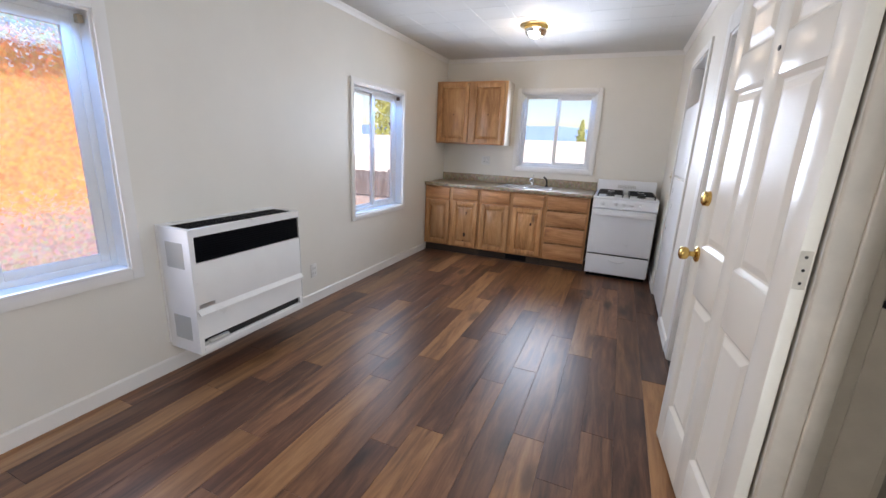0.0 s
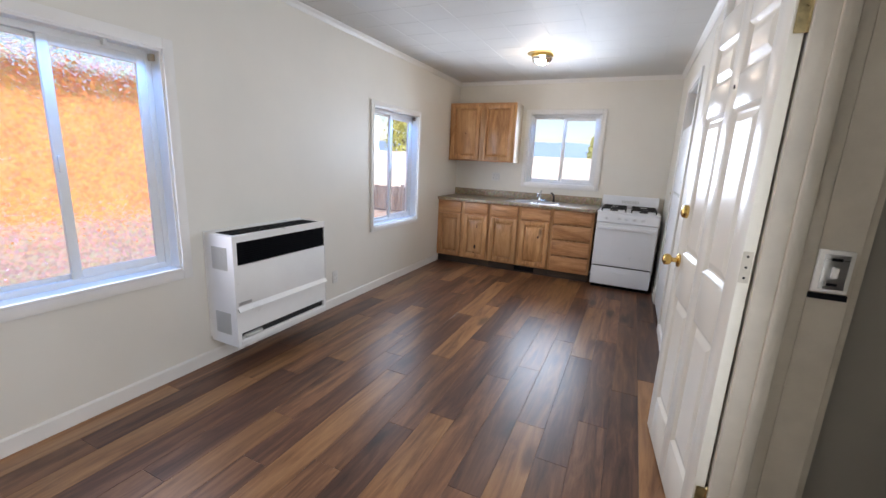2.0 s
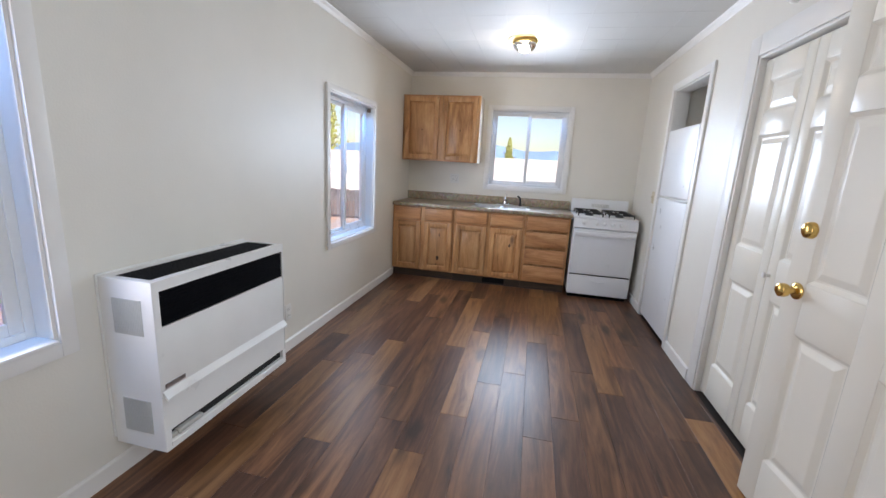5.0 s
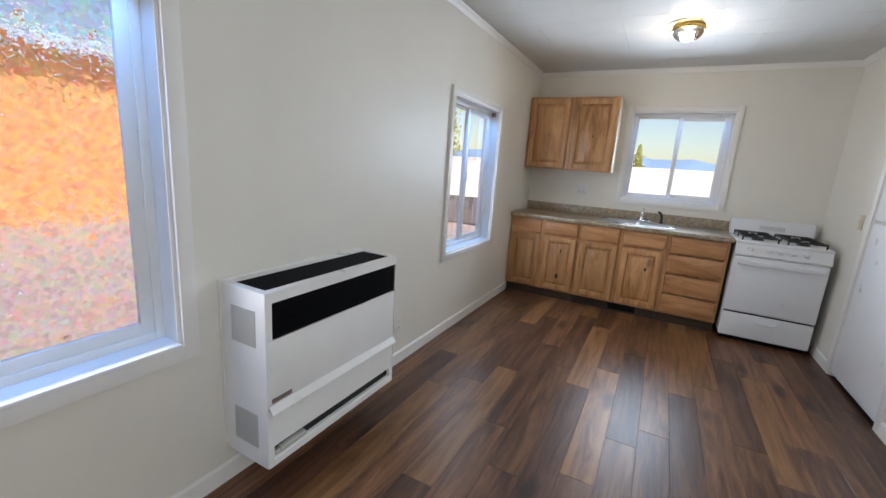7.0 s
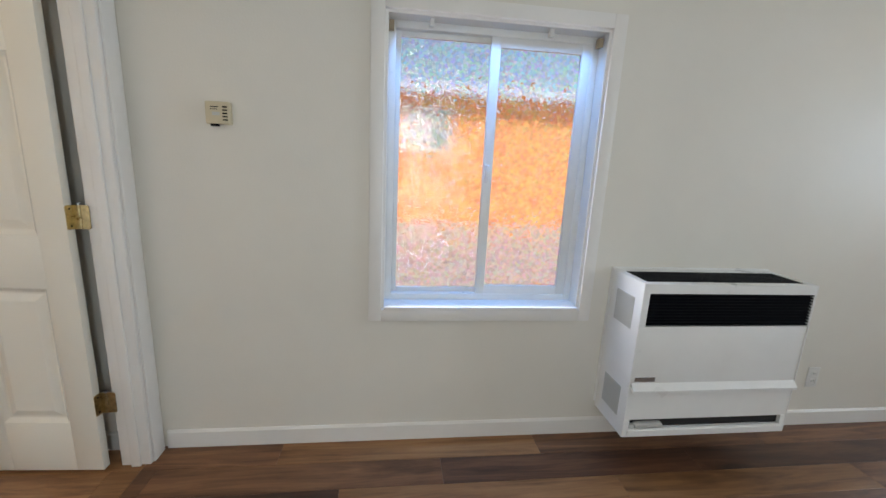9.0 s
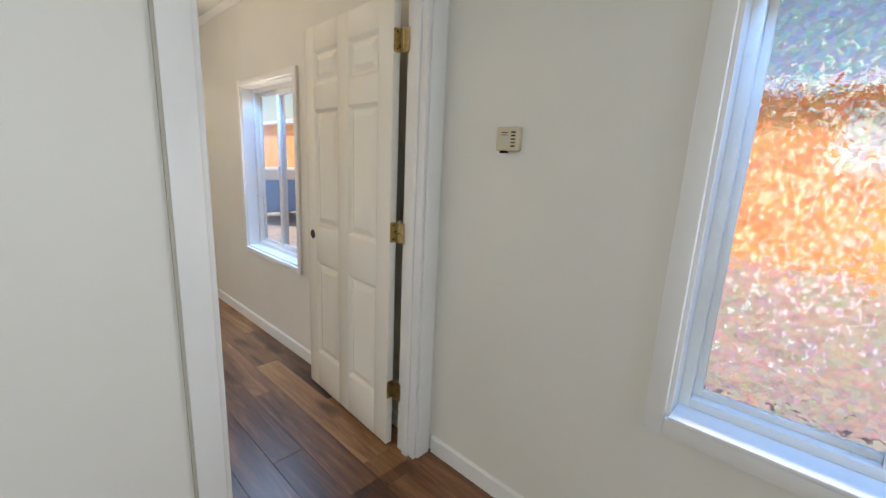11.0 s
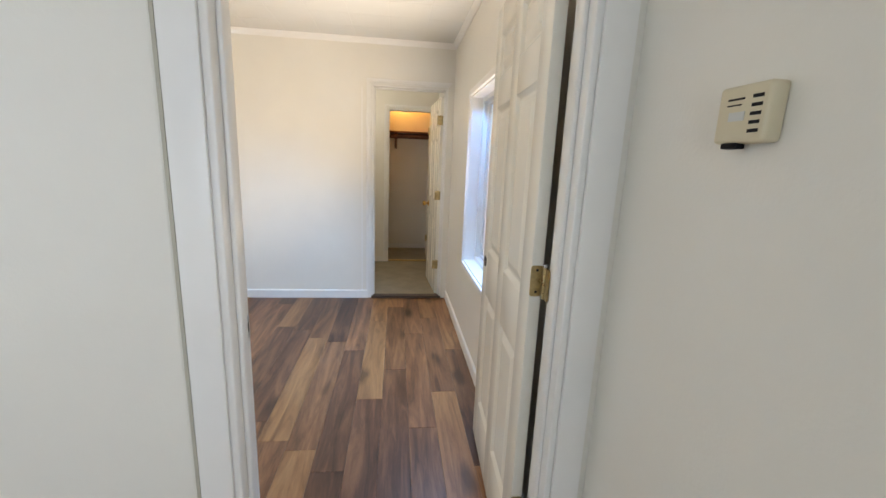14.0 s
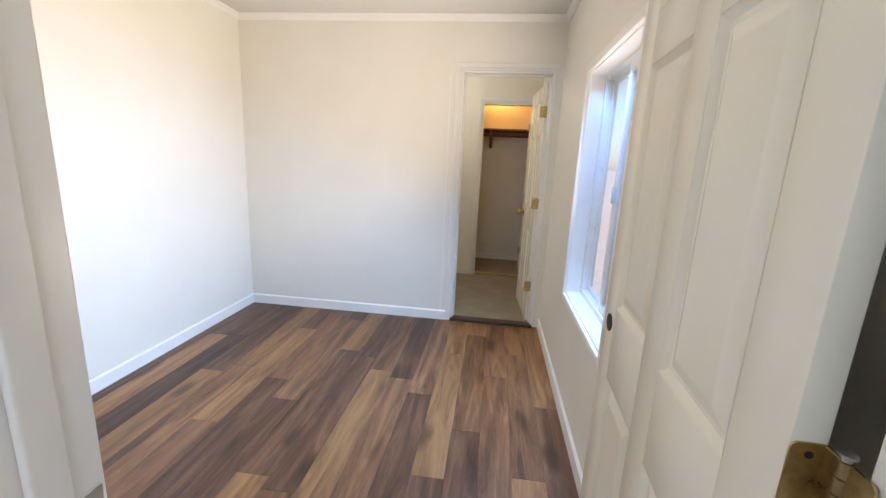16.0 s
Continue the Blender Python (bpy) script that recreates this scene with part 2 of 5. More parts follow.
def laminate():
    m, nt, b = shader("counter_laminate")
    v = coords(nt)
    vo = node(nt, "ShaderNodeTexVoronoi", Scale=85.0)
    n1 = node(nt, "ShaderNodeTexNoise", Scale=28.0, Detail=6.0, Roughness=0.75)
    nt.links.new(v, vo.inputs["Vector"])
    nt.links.new(v, n1.inputs["Vector"])
    c1 = ramp(nt, n1.outputs[0], [(0.3, (0.20, 0.14, 0.09)), (0.5, (0.42, 0.33, 0.23)), (0.7, (0.60, 0.51, 0.39))])
    mx = nt.nodes.new("ShaderNodeMix")
    mx.data_type, mx.blend_type = "RGBA", "MULTIPLY"
    mx.inputs[0].default_value = 0.35
    nt.links.new(c1, mx.inputs[6])
    nt.links.new(vo.outputs["Color"], mx.inputs[7])
    nt.links.new(mx.outputs[2], b.inputs["Base Color"])
    b.inputs["Roughness"].default_value = 0.28
    return m


LAMINATE = laminate()


# ---- building helpers ----
def box(bm, x0, y0, z0, x1, y1, z1, bevel=0.0, seg=2):
    """A box between two corners, with rounded edges where bevel is given."""
    m = Matrix.Translation(((x0 + x1) / 2, (y0 + y1) / 2, (z0 + z1) / 2)) @ Matrix.Diagonal((abs(x1 - x0), abs(y1 - y0), abs(z1 - z0), 1))
    g = bmesh.ops.create_cube(bm, size=1.0, matrix=m)
    if bevel:
        edges = list({e for v in g["verts"] for e in v.link_edges})
        bmesh.ops.bevel(bm, geom=edges, offset=bevel, segments=seg, affect="EDGES", profile=0.5)
    return bm


def cyl(bm, a, b, r0, r1=None, seg=20):
    """A capped cylinder or cone from point a to point b."""
    a, b = Vector(a), Vector(b)
    turn = (b - a).to_track_quat("Z", "Y").to_matrix().to_4x4()
    bmesh.ops.create_cone(bm, cap_ends=True, segments=seg, radius1=r0, radius2=r0 if r1 is None else r1, depth=(b - a).length,
                          matrix=Matrix.Translation((a + b) / 2) @ turn)
    return bm


def lathe(bm, rings, at=(0, 0, 0), turn=None, seg=28):
    """A turned shape from (radius, height) rings."""
    m = Matrix.Translation(at) @ (turn or Matrix())
    loops = []
    for r, h in rings:
        loops.append([bm.verts.new(m @ Vector((r * math.cos(2 * math.pi * i / seg), r * math.sin(2 * math.pi * i / seg), h))) for i in range(seg)])
    for lo, hi in zip(loops, loops[1:]):
        for i in range(seg):
            bm.faces.new((lo[i], lo[(i + 1) % seg], hi[(i + 1) % seg], hi[i]))
    bm.faces.new(list(reversed(loops[0])))
    bm.faces.new(loops[-1])
    return bm


def tube(bm, pts, r, seg=10):
    """A round rod bent through points."""
    pts = [Vector(p) for p in pts]
    loops = []
    for i, p in enumerate(pts):
        d = (pts[min(i + 1, len(pts) - 1)] - pts[max(i - 1, 0)]).normalized()
        q = d.to_track_quat("Z", "Y").to_matrix()
        loops.append([bm.verts.new(p + q @ Vector((r * math.cos(2 * math.pi * k / seg), r * math.sin(2 * math.pi * k / seg), 0))) for k in range(seg)])
    for lo, hi in zip(loops, loops[1:]):
        for k in range(seg):
            bm.faces.new((lo[k], lo[(k + 1) % seg], hi[(k + 1) % seg], hi[k]))
    bm.faces.new(list(reversed(loops[0])))
    bm.faces.new(loops[-1])
    return bm


def mesh_of(name, bm, material, smooth=False):
    bmesh.ops.recalc_face_normals(bm, faces=bm.faces)
    me = bpy.data.meshes.new(name)
    bm.to_mesh(me)
    bm.free()
    me.materials.append(material)
    if smooth:
        for p in me.polygons:
            p.use_smooth = True
        me.set_sharp_from_angle(angle=radians(35))
    return me


def part(name, bm, material, parent=None, label="", smooth=True):
    """One bmesh as one mesh object, under a thing or a part."""
    ob = new(name, mesh_of(name, bm, material, smooth))
    ob.parent = parent
    return tagged(ob, label)


def thing(name, at, label, category, group="", turn=0.0):
    ob = new(name)
    ob.empty_display_size = 0.1
    ob.matrix_basis = pose(*at, 0, 0, turn)
    return tagged(ob, label, category, group)


def setting(name, bm, material, label, category="structure", smooth=False):
    return tagged(part(name, bm, material, None, "", smooth), label, category, "", "structure")


def B(*args, **kw):
    return box(bmesh.new(), *args, **kw)


def wall(name, axis, a0, a1, u0, u1, z0, z1, holes, label, material=None):
    """A wall with thickness a0..a1 across axis, spanning u0..u1 and z0..z1, with rectangular openings (u0, u1, z0, z1)."""
    bm = bmesh.new()
    cuts = sorted({u0, u1, *[h[0] for h in holes], *[h[1] for h in holes]})
    for c0, c1 in zip(cuts, cuts[1:]):
        spans = sorted((h[2], h[3]) for h in holes if h[0] <= c0 and h[1] >= c1)
        z = z0
        for s0, s1 in [*spans, (z1, z1)]:
            if s0 > z + 1e-6:
                if axis == "x":
                    box(bm, a0, c0, z, a1, c1, s0)
                else:
                    box(bm, c0, a0, z, c1, a1, s0)
            z = max(z, s1)
    bmesh.ops.remove_doubles(bm, verts=bm.verts, dist=1e-5)
    seen = {}
    for fc in list(bm.faces):
        key = tuple(round(v, 4) for v in fc.calc_center_median())
        seen.setdefault(key, []).append(fc)
    bmesh.ops.delete(bm, geom=[fc for group in seen.values() if len(group) > 1 for fc in group], context="FACES_ONLY")
    return setting(name, bm, material or WALL, label, "wall")


# ---- large structure ----
RX, KY, PY, PB = 2.78, 5.60, -0.455, -0.565          # right wall, kitchen wall, partition front and back
BX, FY = 2.64, -3.58                               # bedroom's side wall and far wall
H, HB = 2.47, 2.47
T = 0.14
W1 = (0.515, 1.450, 0.675, 1.905)
W2 = (3.445, 4.375, 0.675, 1.885)
W3 = (1.035, 1.955, 1.135, 2.055)
W4 = (-2.570, -1.730, 0.650, 1.870)
NICHE = (3.845, 4.630, 0.0, 2.125)
CLOSET = (2.270, 3.185, 0.0, 2.060)
ENTRY = (0.620, 1.455, 0.0, 2.045)
BDOOR = (0.097, 0.920, 0.0, 2.045)
FDOOR = (0.060, 0.775, 0.0, 2.080)
CDOOR = (0.035, 0.655, 0.0, 2.055)

wall("wall_west", "x", -T, 0.0, -6.1, KY + T, 0.0, 2.6, [W1, W2, W4], "long off-white painted wall with three windows")
wall("wall_north", "y", KY, KY + T, 0.0, RX + 0.9, 0.0, 2.6, [W3], "off-white painted kitchen end wall")
wall("wall_east", "x", RX, RX + 0.12, PB, KY, 0.0, 2.6, [NICHE, CLOSET, ENTRY], "off-white painted wall with closet, alcove and entry")
wall("wall_partition", "y", PB, PY, 0.0, RX, 0.0, 2.6, [BDOOR], "off-white partition wall with the bedroom doorway")
wall("wall_bedroom_south", "y", FY - 0.12, FY, 0.0, BX + 0.12, 0.0, 2.6, [FDOOR], "off-white bedroom end wall with a doorway")
wall("wall_bedroom_east", "x", BX, BX + 0.12, FY, PB, 0.0, 2.6, [], "off-white bedroom side wall")
wall("wall_hall_south", "y", -5.22, -5.10, 0.0, 1.72, 0.0, 2.6, [CDOOR], "off-white hall wall with a closet doorway")
wall("wall_hall_east", "x", 1.60, 1.72, -5.10, FY - 0.12, 0.0, 2.6, [], "off-white hall side wall")
wall("wall_closet_south", "y", -6.15, -6.03, 0.0, 1.72, 0.0, 2.6, [], "off-white closet back wall")
wall("wall_closet_east", "x", 1.10, 1.22, -6.03, -5.22, 0.0, 2.6, [], "off-white closet side wall")
# alcove and closet boxes behind the east wall
wall("wall_alcove_back", "x", 3.58, 3.66, 2.0, KY, 0.0, 2.6, [], "plain back wall of the alcove and closet")
wall("wall_alcove_north", "y", 4.66, 4.74, RX + 0.12, 3.58, 0.0, 2.6, [], "grey-white alcove side wall")
wall("wall_alcove_south", "y", 3.60, 3.68, RX + 0.12, 3.58, 0.0, 2.6, [], "plain wall between alcove and closet")
wall("wall_closet_near", "y", 2.0, 2.08, RX + 0.12, 3.58, 0.0, 2.6, [], "plain closet end wall")


def tiled_ceiling(name, x0, y0, x1, y1, z, label, pitch=0.3048, ox=0.0, oy=0.0):
    """A ceiling of square fibre tiles with bevelled joints, in one mesh."""
    bm = bmesh.new()
    box(bm, x0, y0, z + 0.004, x1, y1, z + 0.10)
    nx, ny = int((x1 - x0) / pitch) + 2, int((y1 - y0) / pitch) + 2
    e = 0.002
    for i in range(-1, nx):
        for j in range(-1, ny):
            a0, b0 = max(x0, x0 + ox + i * pitch), max(y0, y0 + oy + j * pitch)
            a1, b1 = min(x1, x0 + ox + (i + 1) * pitch), min(y1, y0 + oy + (j + 1) * pitch)
            if a1 - a0 < 0.02 or b1 - b0 < 0.02:
                continue
            tilt = [random.uniform(-0.0006, 0.0006) for _ in range(4)]
            lo = [bm.verts.new((x, y, z + d)) for (x, y), d in zip(((a0 + e, b0 + e), (a1 - e, b0 + e), (a1 - e, b1 - e), (a0 + e, b1 - e)), tilt)]
            hi = [bm.verts.new((x, y, z + 0.002)) for x, y in ((a0, b0), (a1, b0), (a1, b1), (a0, b1))]
            bm.faces.new(list(reversed(lo)))
            for k in range(4):
                bm.faces.new((lo[k], lo[(k + 1) % 4], hi[(k + 1) % 4], hi[k]))
    return setting(name, bm, CEIL, label, "ceiling")


tiled_ceiling("ceiling", 0.0, PY, RX, KY, H, "white painted ceiling of square fibre tiles", ox=0.075, oy=0.2)
tiled_ceiling("ceiling_bedroom", 0.0, FY, BX, PB, HB, "white painted bedroom ceiling")
setting("ceiling_hall", B(0, -6.03, 2.44, 1.60, FY - 0.12, 2.54), CEIL, "plain white hall and closet ceiling", "ceiling")
setting("ceiling_alcove", B(RX + 0.12, 2.08, 2.30, 3.58, 4.66, 2.38), CEIL, "plain white alcove ceiling", "ceiling")
setting("roof", B(-0.18, -6.6, 2.62, 4.1, 5.78, 2.75), surface("roof_felt", (0.12, 0.12, 0.12), 0.9), "flat grey roof slab", "roof")

floor = setting("floor", B(0, PY - 0.02, -0.10, RX, KY, -0.004), SUBFLOOR, "dark brown wood-look plank floor", "floor")
floor_bed = setting("floor_bedroom", B(0, FY, -0.10, BX, PY - 0.02, -0.004), SUBFLOOR, "dark brown wood-look plank bedroom floor", "floor")
setting("floor_hall", B(0, -6.03, -0.10, 1.60, FY - 0.03, 0.012), CARPET, "worn beige hall carpet", "carpet")
setting("floor_alcove", B(RX, 2.08, -0.10, 3.58, 4.66, -0.002), SUBFLOOR, "dark floor under the alcove and closet", "floor")
setting("floor_entry", B(RX, -0.8, -0.12, 4.6, 1.60, -0.01), surface("porch_board", (0.20, 0.17, 0.14), 0.8, vary=0.2), "weathered porch boards outside the entry", "floor")
setting("threshold", B(FDOOR[0], FY - 0.06, 0.0, FDOOR[1], FY + 0.025, 0.024, bevel=0.006), TOE, "brown wooden threshold strip", "threshold")
setting("threshold_closet", B(CDOOR[0], -5.20, 0.012, CDOOR[1], -5.12, 0.022, bevel=0.003), BRASS, "brass carpet strip at the closet", "threshold")
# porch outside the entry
# this wall's shade is put into its darkened beige
setting("porch_wall", B(3.02, 1.50, -0.1, 4.6, 1.60, 2.6), surface("porch_shade_paint", (0.30, 0.275, 0.235), 0.6, vary=0.08), "beige porch wall beside the entry, its shade in the paint", "wall")
# unseen walls and roof added to keep sun off the entry frame
setting("porch_blocker_outer", B(4.6, -0.8, -0.1, 4.7, 1.60, 2.6), WALL, "unseen outer porch wall added to block the sun", "wall")
setting("porch_blocker_near", B(2.9, -0.9, -0.1, 4.7, -0.8, 2.6), WALL, "unseen near porch wall added to block the sun", "wall")
setting("porch_blocker_roof", B(2.9, -0.8, 2.46, 4.6, 1.60, 2.56), surface("porch_blocker_board", (0.3, 0.27, 0.22), 0.8), "unseen porch roof added to block the sun", "roof")


def baseboard(name, runs, label="white painted baseboard"):
    """Boards with a chamfered top along (x0, y0, x1, y1, side) runs; side: the way the face looks."""
    bm = bmesh.new()
    for x0, y0, x1, y1, (sx, sy) in runs:
        t, h, c = 0.014, 0.084, 0.008
        prof = [(0, 0), (t, 0), (t, h - c), (t - c, h), (0, h)]
        ends = []
        for x, y in ((x0, y0), (x1, y1)):
            ends.append([bm.verts.new((x + sx * d, y + sy * d, z)) for d, z in prof])
        n = len(prof)
        for k in range(n):
            bm.faces.new((ends[0][k], ends[0][(k + 1) % n], ends[1][(k + 1) % n], ends[1][k]))
        bm.faces.new(ends[0])
        bm.faces.new(list(reversed(ends[1])))
    return setting(name, bm, WALL_SMOOTH, label, "baseboard")


E_, W_, N_, S_ = (1, 0), (-1, 0), (0, 1), (0, -1)
baseboard("baseboard", [(0, PY + 0.02, 0, 5.02, E_), (RX, 4.665, RX, KY, W_), (RX, 3.31, RX, 3.80, W_), (RX, PY, RX, 0.56, W_), (1.0, PY, RX, PY, N_), (2.74, KY, RX, KY, S_)])
baseboard("baseboard_bedroom", [(0, FY, 0, PB, E_), (0.81, FY, BX, FY, N_), (BX, FY, BX, PB, W_), (0.99, PB, BX, PB, S_)])
baseboard("baseboard_hall", [(0.70, -5.10, 1.60, -5.10, N_), (0, -6.03, 1.10, -6.03, N_)])


def crown(name, x0, y0, x1, y1, h, label="white painted ceiling moulding"):
    """Coved moulding round a rectangular room."""
    prof = [(0.0, -0.045), (0.006, -0.045), (0.010, -0.038), (0.018, -0.022), (0.030, -0.010), (0.034, -0.004), (0.034, 0.004), (0.0, 0.004)]
    bm = bmesh.new()
    rings = [[bm.verts.new(p) for p in ((x0 + d, y0 + d, h + z), (x1 - d, y0 + d, h + z), (x1 - d, y1 - d, h + z), (x0 + d, y1 - d, h + z))] for d, z in prof]
    for a, b in zip(rings, rings[1:]):
        for k in range(4):
            bm.faces.new((a[k], a[(k + 1) % 4], b[(k + 1) % 4], b[k]))
    return setting(name, bm, WALL_SMOOTH, label, "moulding")


crown("trim_ceiling", 0, PY, RX, KY, H)
crown("trim_ceiling_bedroom", 0, FY, BX, PB, HB)


# ---- windows ----
def slider_window(name, wall_axis, hole, face, out, label, pane_material, sill=False):
    """A white vinyl sliding window in a hole: outer frame, two sashes with panes, lined reveal. face: the room side's plane, out: the way out."""
    u0, u1, z0, z1 = hole
    top = new(name)
    tagged(top, label, "window", "", "structure")

    def bx(bm, ua, da, za, ub, db, zb, bevel=0.0):
        pa, pb = face + out * da, face + out * db
        if wall_axis == "x":
            return box(bm, min(pa, pb), ua, za, max(pa, pb), ub, zb, bevel)
        return box(bm, ua, min(pa, pb), za, ub, max(pa, pb), zb, bevel)

    lin = bmesh.new()
    e = 0.012
    bx(lin, u0, -0.004, z0, u0 + e, 0.145, z1)
    bx(lin, u1 - e, -0.004, z0, u1, 0.145, z1)
    bx(lin, u0 + e, -0.004, z1 - e, u1 - e, 0.145, z1)
    part("reveal_lining", lin, WALL_SMOOTH, top, smooth=False)
    st = bmesh.new()
    bx(st, u0 + e, -0.030 if sill else -0.006, z0 - 0.002, u1 - e, 0.145, z0 + 0.014, 0.003)
    part("window_sill", st, WALL_SMOOTH, top)
    fr = bmesh.new()
    f0, f1, w = 0.075, 0.135, 0.030
    bx(fr, u0 + e, f0, z0 + 0.014, u0 + e + w, f1, z1 - e, 0.002)
    bx(fr, u1 - e - w, f0, z0 + 0.014, u1 - e, f1, z1 - e, 0.002)
    bx(fr, u0 + e + w, f0, z1 - e - w, u1 - e - w, f1, z1 - e, 0.002)
    bx(fr, u0 + e + w, f0, z0 + 0.014, u1 - e - w, f1, z0 + 0.014 + w, 0.002)
    part("window_frame", fr, VINYL, top)
    mid = (u0 + u1) / 2
    a0, a1, c0, c1 = u0 + e + w, u1 - e - w, z0 + 0.014 + w, z1 - e - w
    for ua, ub, d0, d1, s in ((a0, mid + 0.018, 0.108, 0.128, 0.022), (mid - 0.022, a1, 0.080, 0.102, 0.042)):
        sh = bmesh.new()
        bx(sh, ua, d0, c0, ua + s, d1, c1, 0.002)
        bx(sh, ub - s, d0, c0, ub, d1, c1, 0.002)
        bx(sh, ua + s, d0, c1 - s, ub - s, d1, c1, 0.002)
        bx(sh, ua + s, d0, c0, ub - s, d1, c0 + s, 0.002)
        sash = part("sash", sh, VINYL, top)
        pn = bmesh.new()
        dm = (d0 + d1) / 2
        bx(pn, ua + s - 0.003, dm - 0.002, c0 + s - 0.003, ub - s + 0.003, dm + 0.002, c1 - s + 0.003)
        pane = part("pane", pn, pane_material, sash, smooth=False)
        pane.visible_shadow = False
    lt = bmesh.new()
    bx(lt, mid - 0.014, 0.066, (z0 + z1) / 2 - 0.04, mid + 0.004, 0.080, (z0 + z1) / 2 + 0.04, 0.003)
    part("latch", lt, VINYL, top)
    return top


window_1 = slider_window("window_1", "x", W1, 0.0, -1, "white vinyl sliding window with faceted privacy glass", PEBBLED, True)
window_2 = slider_window("window_2", "x", W2, 0.0, -1, "white vinyl sliding window with clear glass", CLEAR)
window_3 = slider_window("window_3", "y", W3, KY, 1, "white vinyl sliding window above the kitchen sink", CLEAR)
window_4 = slider_window("window_4", "x", W4, 0.0, -1, "white vinyl sliding window in the bedroom wall", CLEAR)


def casing(name, axis, face, way, hole, w, label, foot=None, t=0.014, sides="lrtb"):
    """Flat boards round an opening on one face of a wall."""
    u0, u1, z0, z1 = hole
    bm = bmesh.new()

    def bx(ua, za, ub, zb, proud=0.0):
        a, b = face, face + way * (t + proud)
        if axis == "x":
            box(bm, min(a, b), ua, za, max(a, b), ub, zb, 0.003, 2)
        else:
            box(bm, ua, min(a, b), za, ub, max(a, b), zb, 0.003, 2)
    lo = z0 - (w if "b" in sides else 0)
    hi = z1 + (w if "t" in sides else 0)
    if "l" in sides:
        bx(u0 - w, lo, u0, hi)
    if "r" in sides:
        bx(u1, lo, u1 + w, hi)
    if "t" in sides:
        bx(u0, z1, u1, z1 + w)
    if "b" in sides:
        bx(u0, z0 - w, u1, z0)
    return setting(name, bm, WALL_SMOOTH, label, "casing", True)


casing("trim_window_1", "x", 0.0, 1, W1, 0.056, "white painted window casing", t=0.020)
casing("trim_window_2", "x", 0.0, 1, W2, 0.048, "white painted window casing", t=0.020)
casing("trim_window_3", "y", KY, -1, W3, 0.048, "white painted kitchen window casing", t=0.020)
casing("trim_window_4", "x", 0.0, 1, W4, 0.040, "white painted bedroom window casing", t=0.020)
casing("trim_alcove", "x", RX, -1, NICHE, 0.060, "white painted alcove casing", sides="lrt", t=0.016)
casing("trim_closet", "x", RX, -1, CLOSET, 0.115, "white painted closet casing", sides="rt", t=0.010)


# ---- doors ----
def panel_door(name, at, turn, w, h, label, columns=2, thick=0.035, group="", bore=False, z0=0.012):
    """A moulded panel door; its hinge edge stands at the origin and it reaches along +y; panels are parts."""
    d = thing(name, at, label, "door", group, turn)
    stile = 0.105 if columns == 2 else 0.075
    mull = 0.10
    rows = [(0.235, 0.80), (1.005, 1.625), (1.745, h - 0.115)]
    cw = (w - 2 * stile - (mull if columns == 2 else 0)) / columns
    cols = [(stile + k * (cw + mull), stile + k * (cw + mull) + cw) for k in range(columns)]
    half = thick / 2
    bm = bmesh.new()
    box(bm, -half + 0.0135, 0.01, z0 + 0.01, half - 0.0135, w - 0.01, h - 0.01)
    us = [0.0] + [v for c in cols for v in c] + [w]
    for k in range(0, len(us), 2):
        box(bm, -half, us[k], z0, half, us[k + 1], h, 0.0025)
    zs = [z0] + [v for r in rows for v in r] + [h]
    for k in range(0, len(zs), 2):
        for c0, c1 in cols:
            box(bm, -half, c0 - 0.001, zs[k], half, c1 + 0.001, zs[k + 1], 0.0025)
    leaf = part("leaf", bm, DOOR_PAINT, d)
    for r0, r1 in rows:
        pm = None
        for c0, c1 in cols:
            if pm is None:
                pb = bmesh.new()
                hw, hh = cw / 2, (r1 - r0) / 2
                for side in (-1, 1):
                    # moulded border falling from the frame, then a raised field
                    rings = []
                    for inset, deep in ((0.0005, 0.0010), (0.004, 0.0030), (0.016, 0.0120), (0.024, 0.0125), (0.050, 0.0030), (0.054, 0.0024)):
                        rings.append([pb.verts.new((side * (half - deep), y, z)) for y, z in ((-hw + inset, -hh + inset), (hw - inset, -hh + inset), (hw - inset, hh - inset), (-hw + inset, hh - inset))])
                    pb.faces.new(rings[-1] if side > 0 else list(reversed(rings[-1])))
                    for o, i in zip(rings, rings[1:]):
                        for k in range(4):
                            q = (o[k], o[(k + 1) % 4], i[(k + 1) % 4], i[k])
                            pb.faces.new(q if side > 0 else tuple(reversed(q)))
                pm = mesh_of("panel", pb, DOOR_PAINT)
            p = new("panel", pm)
            p.location = (0, (c0 + c1) / 2, (r0 + r1) / 2)
            p.parent = leaf
    return d


def knob_set(d, y, z, x, side, material, deadbolt=False):
    """A round knob on its rose, on the face at x looking along side."""
    turn = Matrix.Rotation(radians(90 * side), 4, "Y")
    k = bmesh.new()
    lathe(k, [(0.033, 0.0), (0.033, 0.006), (0.028, 0.010), (0.012, 0.014), (0.011, 0.032), (0.024, 0.040), (0.028, 0.052), (0.026, 0.066), (0.017, 0.072), (0.004, 0.073)], (x, y, z), turn)
    part("knob", k, material, d, "polished brass knob" if material is BRASS else "")
    if deadbolt:
        q = bmesh.new()
        lathe(q, [(0.032, 0.0), (0.032, 0.008), (0.029, 0.020), (0.020, 0.026), (0.003, 0.026)], (x, y, z + 0.24), turn)
        part("deadbolt", q, material, d, "brass deadbolt")


